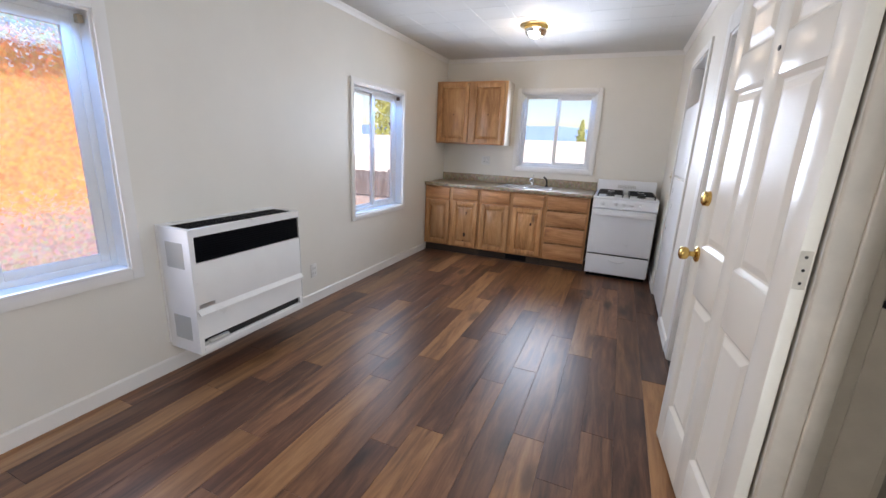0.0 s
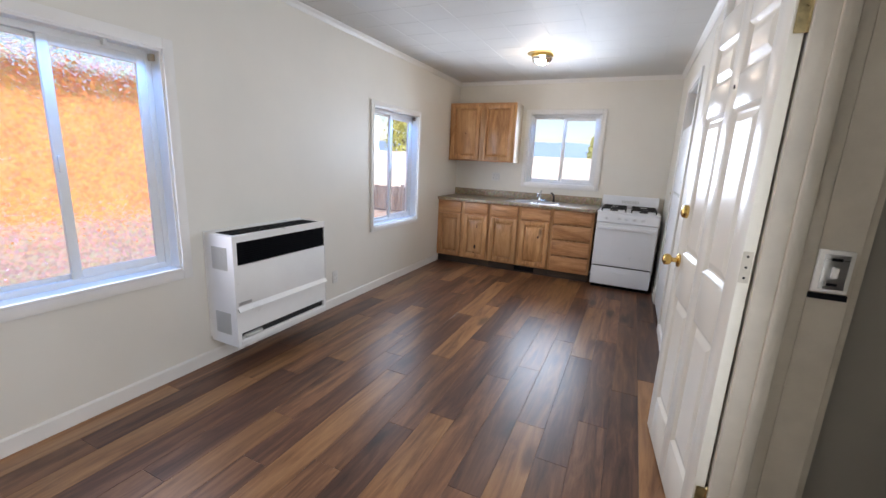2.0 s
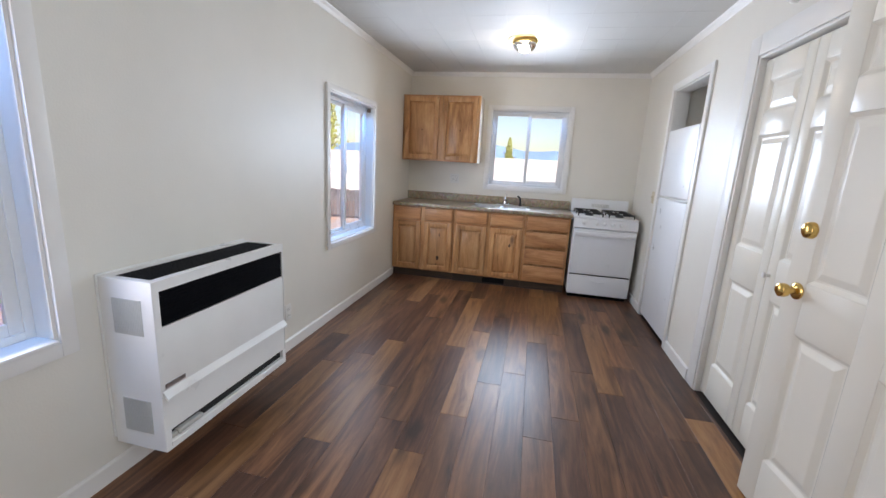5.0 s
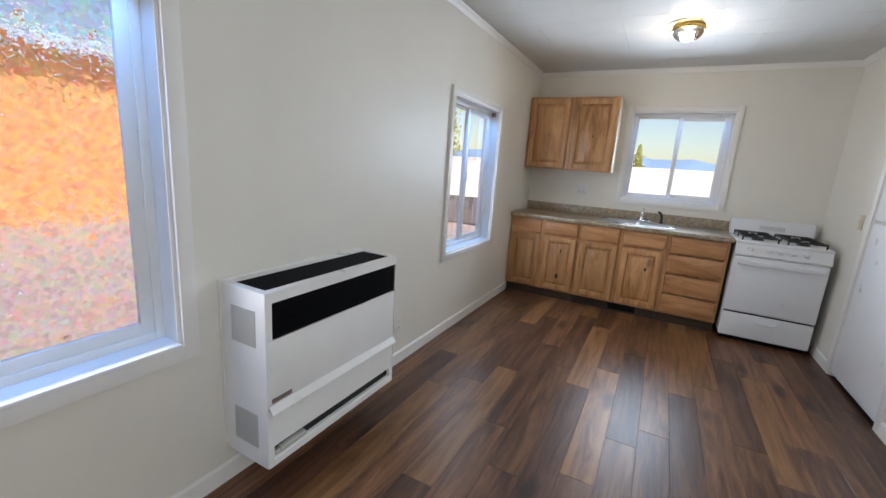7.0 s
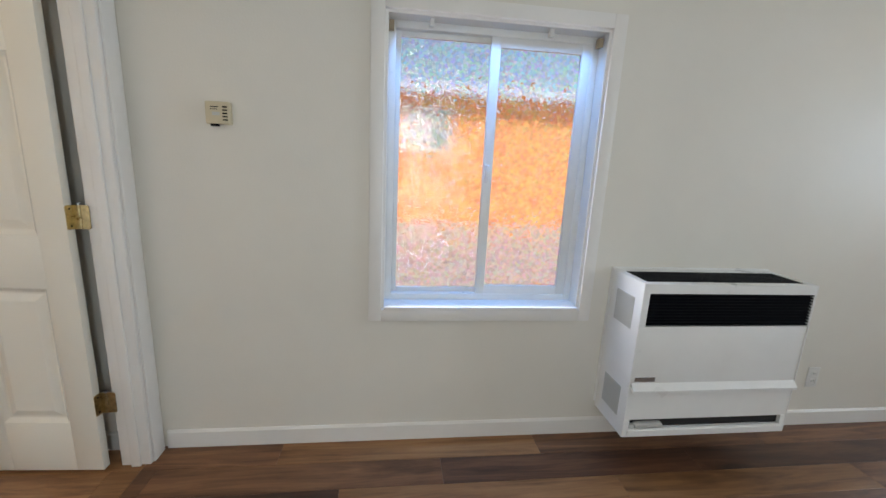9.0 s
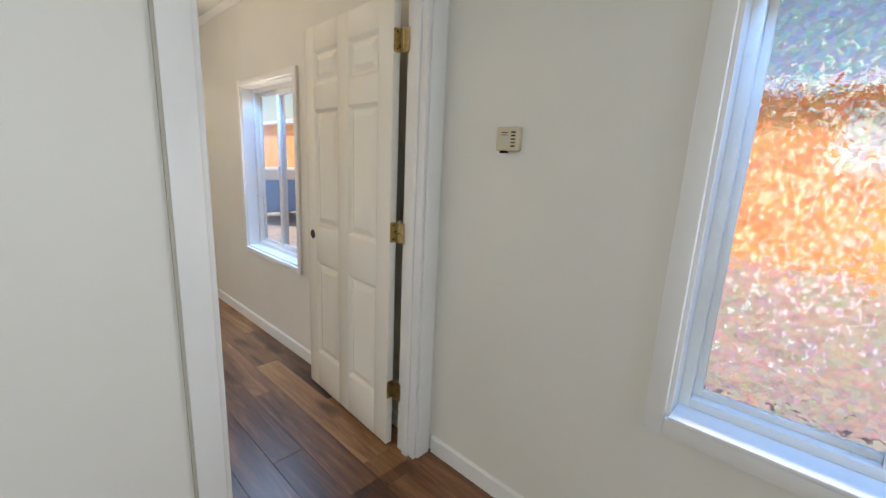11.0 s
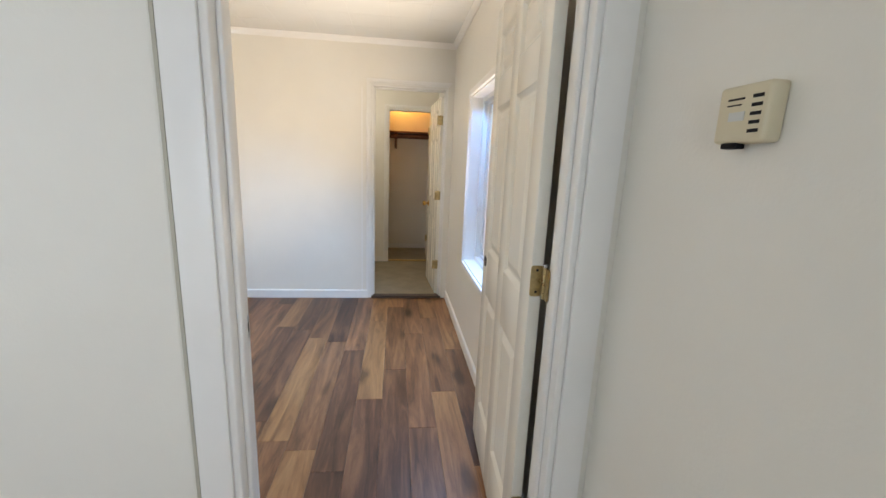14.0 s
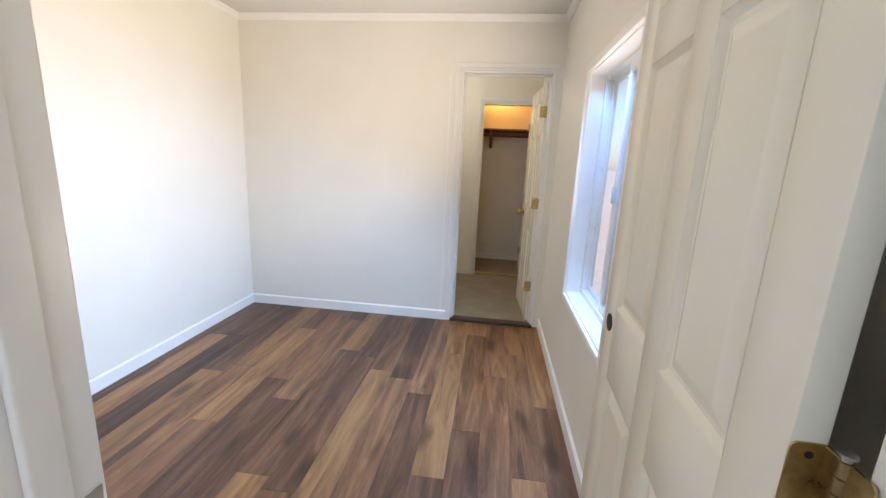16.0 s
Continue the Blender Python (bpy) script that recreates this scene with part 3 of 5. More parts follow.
def hinge(name_parent, x, y, z, material, flat=(1, 0), h=0.09):
    """A butt hinge: two leaves and a knuckle with end pins."""
    bm = bmesh.new()
    fx, fy = flat
    cyl(bm, (x, y, z - h / 2), (x, y, z + h / 2), 0.0065, seg=12)
    cyl(bm, (x, y, z + h / 2), (x, y, z + h / 2 + 0.007), 0.0075, 0.004, 12)
    for s in (-1, 1):
        if fx:
            box(bm, min(x, x + s * 0.034), y - 0.002, z - h / 2, max(x, x + s * 0.034), y + 0.002, z + h / 2, 0.0008, 1)
        else:
            box(bm, x - 0.002, min(y, y + s * 0.034), z - h / 2, x + 0.002, max(y, y + s * 0.034), z + h / 2, 0.0008, 1)
    return part("hinge", bm, material, name_parent)


def round_leaf(bm, origin, u, n, w, h, t, r=0.008):
    """A hinge leaf: a plate w wide along u from origin, h high, t thick along n, its two outer corners rounded."""
    o, u, n, up = Vector(origin), Vector(u), Vector(n), Vector((0, 0, 1))
    ring = [(0, -h / 2)]
    for cz, a0 in ((-h / 2 + r, -90), (h / 2 - r, 0)):
        ring += [(w - r + r * math.cos(radians(a0 + 15 * k)), cz + r * math.sin(radians(a0 + 15 * k))) for k in range(7)]
    ring.append((0, h / 2))
    lo = [bm.verts.new(o + u * a + up * b) for a, b in ring]
    hi = [bm.verts.new(o + u * a + up * b + n * t) for a, b in ring]
    bm.faces.new(list(reversed(lo)))
    bm.faces.new(hi)
    for k in range(len(ring)):
        q = (k + 1) % len(ring)
        bm.faces.new((lo[k], lo[q], hi[q], hi[k]))


def corner_hinge(parent, x, y, z, material, h=0.09):
    """An open butt hinge at a corner: one leaf across the door's edge, one along the frame, with screws and a knuckle."""
    bm = bmesh.new()
    for k in range(5):
        cyl(bm, (x, y, z - h / 2 + k * h / 5 + 0.0008), (x, y, z - h / 2 + (k + 1) * h / 5 - 0.0008), 0.0062, seg=12)
    round_leaf(bm, (x - 0.003, -0.0002, z), (-1, 0, 0), (0, -1, 0), 0.031, h, 0.0024)
    box(bm, x - 0.004, y, z - h / 2, x + 0.001, -0.001, z + h / 2, 0.0009, 1)
    round_leaf(bm, (x - 0.0005, y - 0.003, z), (0, -1, 0), (1, 0, 0), 0.031, h, 0.0024)
    ob = part("hinge", bm, material, parent, "brass butt hinge")
    pin = bmesh.new()
    lathe(pin, [(0.004, 0.0), (0.004, 0.004), (0.0078, 0.005), (0.0078, 0.008), (0.003, 0.0095)], (x, y, z + h / 2), None, 14)
    part("pin", pin, STEEL, ob)
    for k, dz in enumerate((-0.032, 0.0, 0.032)):
        sc = bmesh.new()
        cyl(sc, (x - 0.016 - 0.007 * (k % 2), -0.0024, z + dz), (x - 0.016 - 0.007 * (k % 2), -0.0034, z + dz), 0.0042, seg=10)
        part("screw", sc, DARK if k != 1 else material, ob)
    return ob


# entry door, swung right round against the east wall
entry_door = panel_door("door_entry", (2.755, 1.470, 0.0), 6.2, 0.815, 2.03, "white six-panel entry door standing open against the wall")
knob_set(entry_door, 0.745, 0.965, -0.0175, -1, BRASS, True)
pe = bmesh.new()
cyl(pe, (-0.0175, 0.39, 1.705), (-0.0205, 0.39, 1.705), 0.008, seg=16)
part("peephole", pe, BLACK_PLASTIC, entry_door)
hp = bmesh.new()
box(hp, -0.016, -0.0022, 1.06, 0.012, 0.0002, 1.16, 0.001, 1)
leaf_plate = part("hinge_leaf", hp, surface("painted_hinge", (0.60, 0.55, 0.46), 0.4, vary=0.08, big=40), entry_door, "hinge leaf painted over")
for dz in (-0.034, 0.0, 0.034):
    sc = bmesh.new()
    cyl(sc, (-0.002, -0.0020, 1.11 + dz), (-0.002, -0.0030, 1.11 + dz), 0.004, seg=10)
    part("screw", sc, DARK, leaf_plate)
for hz in (1.82, 0.27):
    hinge(entry_door, 0.022, -0.008, hz, OLD_BRASS)


def jamb(name, axis, hole, a0, a1, label, t=0.018, stop=None, material=None):
    """The lining of a doorway, with its stop."""
    u0, u1, z0, z1 = hole
    bm = bmesh.new()

    def bx(ua, aa, za, ub, ab, zb):
        if axis == "x":
            box(bm, aa, ua, za, ab, ub, zb, 0.004, 3)
        else:
            box(bm, ua, aa, za, ub, ab, zb, 0.004, 3)
    bx(u0 - 0.001, a0, z0, u0 + t, a1, z1)
    bx(u1 - t, a0, z0, u1 + 0.001, a1, z1)
    bx(u0 + t, a0, z1 - t, u1 - t, a1, z1)
    if stop:
        s0, s1 = stop
        bx(u0 + t, s0, z0, u0 + t + 0.012, s1, z1 - t)
        bx(u1 - t - 0.012, s0, z0, u1 - t, s1, z1 - t)
        bx(u0 + t + 0.012, s0, z1 - t - 0.012, u1 - t - 0.012, s1, z1 - t)
    return setting(name, bm, material or WALL_SMOOTH, label, "door frame", True)


jamb("door_frame_entry", "x", ENTRY, RX - 0.004, RX + 0.124, "beige entry door frame", stop=(RX + 0.05, RX + 0.09), material=ENTRY_BEIGE)
jamb("door_frame_bedroom", "y", BDOOR, PB - 0.003, PY + 0.003, "white painted bedroom door frame", stop=(PB + 0.040, PB + 0.078))
jamb("door_frame_far", "y", FDOOR, FY - 0.123, FY + 0.003, "white painted hall door frame", stop=(FY - 0.08, FY - 0.045))
jamb("door_frame_hall_closet", "y", CDOOR, -5.223, -5.097, "white painted hall closet frame")
jamb("door_frame_closet", "x", CLOSET, RX - 0.003, RX + 0.123, "white painted closet frame")
jamb("alcove_frame", "x", NICHE, RX - 0.003, RX + 0.123, "white painted alcove lining", t=0.012)


def moulded_casing(name, axis, face, way, hole, label, sides="lrt", w=0.065):
    """Profiled casing of three stepped boards round a doorway."""
    u0, u1, z0, z1 = hole
    bm = bmesh.new()
    for d0, d1, t in ((0.003, 0.014, 0.012), (0.014, 0.019, 0.006), (0.019, 0.032, 0.015), (0.032, w, 0.011)):
        def bx(ua, za, ub, zb):
            a, b = face, face + way * t
            if axis == "x":
                box(bm, min(a, b), ua, za, max(a, b), ub, zb, 0.002, 1)
            else:
                box(bm, ua, min(a, b), za, ub, max(a, b), zb, 0.002, 1)
        if "l" in sides:
            bx(u0 - d1, z0, u0 - d0, z1 + d1)
        if "r" in sides:
            bx(u1 + d0, z0, u1 + d1, z1 + d1)
        if "t" in sides:
            bx(u0 - d0, z1 + d0, u1 + d0, z1 + d1)
    return setting(name, bm, WALL_SMOOTH, label, "casing", True)


casing("trim_bedroom_door", "y", PY, 1, BDOOR, 0.076, "flat white painted door casing", sides="lrt", t=0.012)
moulded_casing("trim_bedroom_door_back", "y", PB, -1, BDOOR, "white painted moulded door casing")
moulded_casing("trim_far_door", "y", FY, 1, (FDOOR[0] + 0.0, FDOOR[1], 0, FDOOR[3]), "white painted hall door casing", sides="rt", w=0.05)
moulded_casing("trim_hall_closet", "y", -5.10, 1, CDOOR, "white painted closet door casing", sides="rt", w=0.05)

# bedroom door, swung into the bedroom along the west wall
bed_door = panel_door("door_bedroom", (0.133, -0.612, 0.0), 177, 0.800, 2.03, "white six-panel bedroom door standing open, without a knob")
for hz in (1.855, 1.072, 0.305):
    corner_hinge(bed_door, 0.016, -0.024, hz, OLD_BRASS)
bh = bmesh.new()
cyl(bh, (-0.0172, 0.735, 0.95), (-0.0195, 0.735, 0.95), 0.024, seg=20)
cyl(bh, (-0.0185, 0.735, 0.95), (-0.0215, 0.735, 0.95), 0.026, 0.024, seg=20)
part("latch_bore", bh, DARK, bed_door, "empty dark knob hole")

far_door = panel_door("door_far", (0.095, FY - 0.125, 0.0), 184, 0.66, 2.02, "white panel door standing open into the hall")
knob_set(far_door, 0.60, 0.92, -0.0175, -1, BRASS)
for hz in (1.80, 1.06, 0.33):
    hinge(far_door, -0.016, -0.006, hz, OLD_BRASS)
closet_door = panel_door("door_hall_closet", (0.070, -5.235, 0.0), 178, 0.58, 2.02, "white panel closet door standing open")
for hz in (1.80, 0.33):
    hinge(closet_door, -0.016, -0.006, hz, OLD_BRASS)

# folding closet door
bifold = thing("bifold_door", (RX + 0.045, CLOSET[1] - 0.02, 0.0), "white folding closet door with moulded panels", "door")
for k in range(2):
    lf = panel_door("bifold_leaf", (0, 0, 0), 0, 0.435, 2.03, "", columns=1, thick=0.03, z0=0.02)
    for o in list(lf.children):
        o.parent = bifold
        o.matrix_basis = pose(0, -0.437 * (k + 1) + 0.0, 0)
        o.name = "leaf"
    bpy.data.objects.remove(lf)
kb = bmesh.new()
lathe(kb, [(0.010, 0), (0.008, 0.012), (0.014, 0.020), (0.013, 0.028), (0.004, 0.030)], (-0.015, -0.462, 0.916), Matrix.Rotation(radians(-90), 4, "Y"))
part("knob", kb, WHITE_PLASTIC, bifold)

# ---- kitchen ----
CF, CB = 5.025, KY - 0.003       # cabinet face and back


def raised_front(parent, name, x0, x1, z0, z1, y, material, raised=True):
    """A cabinet door or drawer front on the face at y: frame, bevelled field."""
    bm = bmesh.new()
    t = 0.019
    if not raised:
        box(bm, x0, y - t, z0, x1, y, z1, 0.005, 3)
        return part(name, bm, material, parent)
    s = 0.052
    box(bm, x0, y - t, z0, x0 + s, y, z1, 0.003)
    box(bm, x1 - s, y - t, z0, x1, y, z1, 0.003)
    box(bm, x0 + s, y - t, z0, x1 - s, y, z0 + s, 0.003)
    box(bm, x0 + s, y - t, z1 - s, x1 - s, y, z1, 0.003)
    door = part(name, bm, material, parent)
    pb = bmesh.new()
    a0, a1, b0, b1 = x0 + s - 0.002, x1 - s + 0.002, z0 + s - 0.002, z1 - s + 0.002
    g = 0.030
    o = [pb.verts.new((x, y - 0.001, z)) for x, z in ((a0, b0), (a1, b0), (a1, b1), (a0, b1))]
    i = [pb.verts.new((x, y - 0.0165, z)) for x, z in ((a0 + g, b0 + g), (a1 - g, b0 + g), (a1 - g, b1 - g), (a0 + g, b1 - g))]
    j = [pb.verts.new((x, y - 0.0185, z)) for x, z in ((a0 + g + 0.003, b0 + g + 0.003), (a1 - g - 0.003, b0 + g + 0.003), (a1 - g - 0.003, b1 - g - 0.003), (a0 + g + 0.003, b1 - g - 0.003))]
    pb.faces.new(j)
    for lo, hi in ((o, i), (i, j)):
        for k in range(4):
            pb.faces.new((lo[k], lo[(k + 1) % 4], hi[(k + 1) % 4], hi[k]))
    part("panel", pb, material, door)
    return door


def base_cabinet(x0, x1, splits, drawers, label):
    """One base unit: carcass, toe board, drawer fronts and doors. Coordinates relative to its left front foot."""
    c = thing("base_cabinet", (x0, CF, 0.0), label, "cabinet", "kitchen base cabinets")
    w, d = x1 - x0, CB - CF
    bm = bmesh.new()
    box(bm, 0, 0.02, 0.10, w, d, 0.868)
    body = part("body", bm, HICKORY, c)
    edges = [0.0, *[s - x0 for s in splits], w]
    for k, e in enumerate(edges):
        a = max(0.0, e - 0.022)
        b = min(w, e + 0.022)
        part("stile", B(a, 0.0, 0.10, b, 0.0205, 0.868, bevel=0.0015, seg=1), HICKORY, c)
    levels = [(0.10, 0.135), (0.675, 0.705), (0.835, 0.868)] if not drawers else [(0.10, 0.135), (0.835, 0.868)]
    for a, b in zip(edges, edges[1:]):
        for z0, z1 in levels:
            part("rail", B(a + 0.022, 0.001, z0, b - 0.022, 0.0205, z1), HICKORY_FLAT, c, smooth=False)
    tb = bmesh.new()
    box(tb, 0, 0.055, 0.0, w, 0.07, 0.10)
    part("toe_board", tb, TOE, c, "dark toe board")
    for a, b in zip(edges, edges[1:]):
        if drawers:
            zz = [(0.122, 0.292), (0.312, 0.490), (0.512, 0.678), (0.700, 0.852)]
            for q0, q1 in zz:
                raised_front(c, "drawer_front", a + 0.024, b - 0.024, q0, q1, 0.0, HICKORY_FLAT, False)
        else:
            raised_front(c, "drawer_front", a + 0.024, b - 0.024, 0.712, 0.850, 0.0, HICKORY_FLAT, False)
            raised_front(c, "door", a + 0.024, b - 0.024, 0.122, 0.686, 0.0, HICKORY)
    return c


base_cabinet(0.004, 0.755, [0.375], False, "knotty hickory base cabinet with two doors and drawers")
base_cabinet(0.757, 1.561, [1.155], False, "knotty hickory sink cabinet with two doors")
base_cabinet(1.563, 2.050, [], True, "knotty hickory cabinet of four drawers beside the stove")

upper = thing("wall_cabinet", (0.006, 5.285, 1.400), "knotty hickory wall cabinet with two doors", "cabinet")
bm = bmesh.new()
box(bm, 0, 0.02, 0, 0.925, KY - 5.285 - 0.002, 0.755)
part("body", bm, HICKORY, upper)
for a, b in ((0, 0.04), (0.445, 0.485), (0.885, 0.925)):
    part("stile", B(a, 0, 0, b, 0.0205, 0.755, bevel=0.0015, seg=1), HICKORY, upper)
for a, b in ((0.04, 0.445), (0.485, 0.885)):
    for z0, z1 in ((0, 0.035), (0.715, 0.755)):
        part("rail", B(a, 0.001, z0, b, 0.0205, z1), HICKORY_FLAT, upper, smooth=False)
for a, b in ((0.026, 0.440), (0.490, 0.899)):
    dd = raised_front(upper, "door", a, b, 0.018, 0.735, 0.0, HICKORY)
    kn = bmesh.new()
    lathe(kn, [(0.006, 0), (0.007, 0.002), (0.0065, 0.004), (0.002, 0.005)], ((a + b) / 2 + 0.01, -0.0185, 0.36), Matrix.Rotation(radians(90), 4, "X"), 12)
    part("knot", kn, GRILLE_BLACK, dd)
bm = bmesh.new()
box(bm, 0.9255, 0.021, 0.0, 0.929, KY - 5.285 - 0.002, 0.755)
part("end_panel", bm, surface("end_panel_laminate", (0.70, 0.60, 0.46), 0.4), upper, "pale end panel")

def knot(parent, x, y, z, r, tall):
    bm = bmesh.new()
    lathe(bm, [(r, 0), (r * 0.9, 0.0006), (r * 0.3, 0.0012), (0.0005, 0.0013)], (x, y, z), Matrix.Rotation(radians(90), 4, "X") @ Matrix.Diagonal((1, tall, 1, 1)), 14)
    return part("knot", bm, surface("knot_wood", (0.045, 0.018, 0.010), 0.6, vary=0.4, big=60), parent)


for x, z, r, tall in ((0.575, 0.27, 0.016, 1.8), (0.588, 0.55, 0.007, 3.0), (0.560, 0.19, 0.010, 0.6)):
    knot(bpy.data.objects["base_cabinet"], x - 0.004, -0.0186, z, r, tall)
knot(bpy.data.objects["base_cabinet.001"], 1.41 - 0.757, -0.0186, 0.50, 0.012, 1.5)

# worktop with a cut for the sink
SX0, SX1, SY0, SY1 = 0.955, 1.575, 5.10, 5.50
top = thing("countertop", (0, 0, 0), "speckled brown laminate countertop with a backsplash", "countertop")
bm = bmesh.new()
box(bm, 0.003, 4.985, 0.868, 2.066, SY0, 0.908, 0.008, 3)
box(bm, 0.003, SY0, 0.868, SX0, SY1, 0.9075)
box(bm, SX1, SY0, 0.868, 2.066, SY1, 0.9075)
box(bm, 0.003, SY1, 0.868, 2.066, KY - 0.003, 0.9075)
part("slab", bm, LAMINATE, top)
bm = bmesh.new()
box(bm, 0.003, KY - 0.024, 0.9075, 2.066, KY - 0.003, 1.008, 0.005, 3)
part("backsplash", bm, LAMINATE, top)

sink = thing("sink", ((SX0 + SX1) / 2, (SY0 + SY1) / 2, 0.909), "shallow stainless steel drop-in sink", "sink")
bm = bmesh.new()
hw, hd = (SX1 - SX0) / 2 + 0.02, (SY1 - SY0) / 2 + 0.02
for a0, b0, a1, b1 in ((-hw, -hd, hw, -hd + 0.035), (-hw, hd - 0.085, hw, hd), (-hw, -hd + 0.035, -hw + 0.035, hd - 0.085), (hw - 0.035, -hd + 0.035, hw, hd - 0.085), (-0.012, -hd + 0.035, 0.012, hd - 0.085)):
    box(bm, a0, b0, 0.0, a1, b1, 0.006, 0.002)
part("rim", bm, STEEL, sink)
for a0, a1 in ((-hw + 0.035, -0.012), (0.012, hw - 0.035)):
    b0, b1 = -hd + 0.035, hd - 0.085
    bm = bmesh.new()
    hi = [bm.verts.new((x, y, 0.004)) for x, y in ((a0, b0), (a1, b0), (a1, b1), (a0, b1))]
    lo = [bm.verts.new((x, y, -0.15)) for x, y in ((a0 + 0.02, b0 + 0.02), (a1 - 0.02, b0 + 0.02), (a1 - 0.02, b1 - 0.02), (a0 + 0.02, b1 - 0.02))]
    bm.faces.new(lo)
    for k in range(4):
        bm.faces.new((hi[k], hi[(k + 1) % 4], lo[(k + 1) % 4], lo[k]))
    cyl(bm, ((a0 + a1) / 2, (b0 + b1) / 2, -0.149), ((a0 + a1) / 2, (b0 + b1) / 2, -0.146), 0.04)
    part("bowl", bm, STEEL, sink)
faucet = thing("faucet", (1.29, 5.495, 0.915), "chrome two-hole kitchen faucet with one lever", "faucet")
bm = bmesh.new()
box(bm, -0.10, -0.022, 0.0, 0.10, 0.022, 0.014, 0.006, 3)
part("base_plate", bm, CHROME, faucet)
bm = bmesh.new()
lathe(bm, [(0.024, 0.014), (0.022, 0.05), (0.020, 0.07), (0.016, 0.078), (0.003, 0.080)])
part("body", bm, CHROME, faucet)
bm = bmesh.new()
tube(bm, [(0, -0.01, 0.05), (0.0, -0.05, 0.085), (0, -0.11, 0.10), (0, -0.17, 0.092), (0, -0.19, 0.07)], 0.011)
part("spout", bm, CHROME, faucet)
bm = bmesh.new()
tube(bm, [(0, 0, 0.075), (0.002, 0.005, 0.11), (0.006, 0.02, 0.135)], 0.009)
part("lever", bm, CHROME, faucet)
spray = thing("sink_sprayer", (1.475, 5.49, 0.915), "black pull-out sink sprayer", "sprayer")
bm = bmesh.new()
lathe(bm, [(0.02, 0), (0.018, 0.012), (0.012, 0.02), (0.011, 0.05), (0.013, 0.055)], seg=16)
part("holder", bm, BLACK_PLASTIC, spray)
bm = bmesh.new()
tube(bm, [(0, 0, 0.05), (-0.004, -0.006, 0.08), (-0.016, -0.022, 0.105), (-0.036, -0.04, 0.12)], 0.011)
part("nozzle", bm, BLACK_PLASTIC, spray)


# ---- stove ----
stove = thing("gas_stove", (2.078, 4.945, 0.0), "white enamel four-burner gas stove beside the cabinets", "stove")
SW, SD = 0.645, 0.640
bm = bmesh.new()
box(bm, 0.004, 0.03, 0.05, SW - 0.004, SD, 0.862, 0.004)
part("body", bm, ENAMEL, stove)
bm = bmesh.new()
box(bm, 0.02, 0.05, 0.0, SW - 0.02, SD - 0.02, 0.05)
part("plinth", bm, GRILLE_BLACK, stove)
bm = bmesh.new()
box(bm, 0.004, 0.0, 0.045, SW - 0.004, 0.032, 0.262, 0.008, 3)
dr = part("drawer", bm, ENAMEL, stove)
bm = bmesh.new()
tube(bm, [(SW / 2 - 0.075, 0.0, 0.215), (SW / 2 - 0.06, -0.012, 0.203), (SW / 2, -0.016, 0.198), (SW / 2 + 0.06, -0.012, 0.203), (SW / 2 + 0.075, 0.0, 0.215)], 0.007)
part("drawer_handle", bm, ENAMEL, dr)
bm = bmesh.new()
box(bm, 0.012, 0.012, 0.262, SW - 0.012, 0.034, 0.276)
part("gap", bm, GRILLE_BLACK, stove)
bm = bmesh.new()
box(bm, 0.002, -0.006, 0.276, SW - 0.002, 0.032, 0.770, 0.010, 3)
od = part("oven_door", bm, ENAMEL, stove)
bm = bmesh.new()
box(bm, 0.02, -0.050, 0.705, SW - 0.02, -0.028, 0.748, 0.009, 3)
for x in (0.04, SW - 0.07):
    box(bm, x, -0.03, 0.712, x + 0.03, -0.004, 0.740)
part("oven_handle", bm, ENAMEL, od)
bm = bmesh.new()
v = [(0.0, 0.775), (-0.012, 0.79), (0.022, 0.892), (0.06, 0.892), (0.06, 0.775)]
ends = [[bm.verts.new((x, y, z)) for y, z in v] for x in (0.0, SW)]
for k in range(5):
    bm.faces.new((ends[0][k], ends[0][(k + 1) % 5], ends[1][(k + 1) % 5], ends[1][k]))
bm.faces.new(ends[0])
bm.faces.new(list(reversed(ends[1])))
part("control_panel", bm, ENAMEL, stove)
ktilt = Matrix.Rotation(radians(72), 4, "X")
for x in (0.10, 0.235, 0.315, 0.395, 0.48):
    bm = bmesh.new()
    lathe(bm, [(0.021, 0.0), (0.021, 0.006), (0.016, 0.010), (0.014, 0.026), (0.004, 0.028)], (x, 0.002, 0.838), ktilt, 18)
    box(bm, x - 0.004, -0.032, 0.832, x + 0.004, -0.012, 0.858, 0.0015, 1)
    part("knob", bm, ENAMEL, stove)
bm = bmesh.new()
box(bm, -0.003, 0.012, 0.880, SW + 0.003, SD - 0.05, 0.905, 0.010, 3)
part("cooktop", bm, ENAMEL, stove)
bm = bmesh.new()
gv = [(SD - 0.075, 0.903), (SD - 0.06, 1.035), (SD - 0.045, 1.055), (SD - 0.004, 1.055), (SD - 0.004, 0.903)]
ends = [[bm.verts.new((x, y, z)) for y, z in gv] for x in (0.004, SW - 0.004)]
for k in range(5):
    bm.faces.new((ends[0][k], ends[0][(k + 1) % 5], ends[1][(k + 1) % 5], ends[1][k]))
bm.faces.new(ends[0])
bm.faces.new(list(reversed(ends[1])))
bg = part("backguard", bm, ENAMEL, stove)
bm = bmesh.new()
for k in range(11):
    x = SW / 2 - 0.09 + k * 0.018
    box(bm, x, SD - 0.0715, 0.965, x + 0.010, SD - 0.060, 1.003)
part("vent_slots", bm, GREY_PERF, bg)
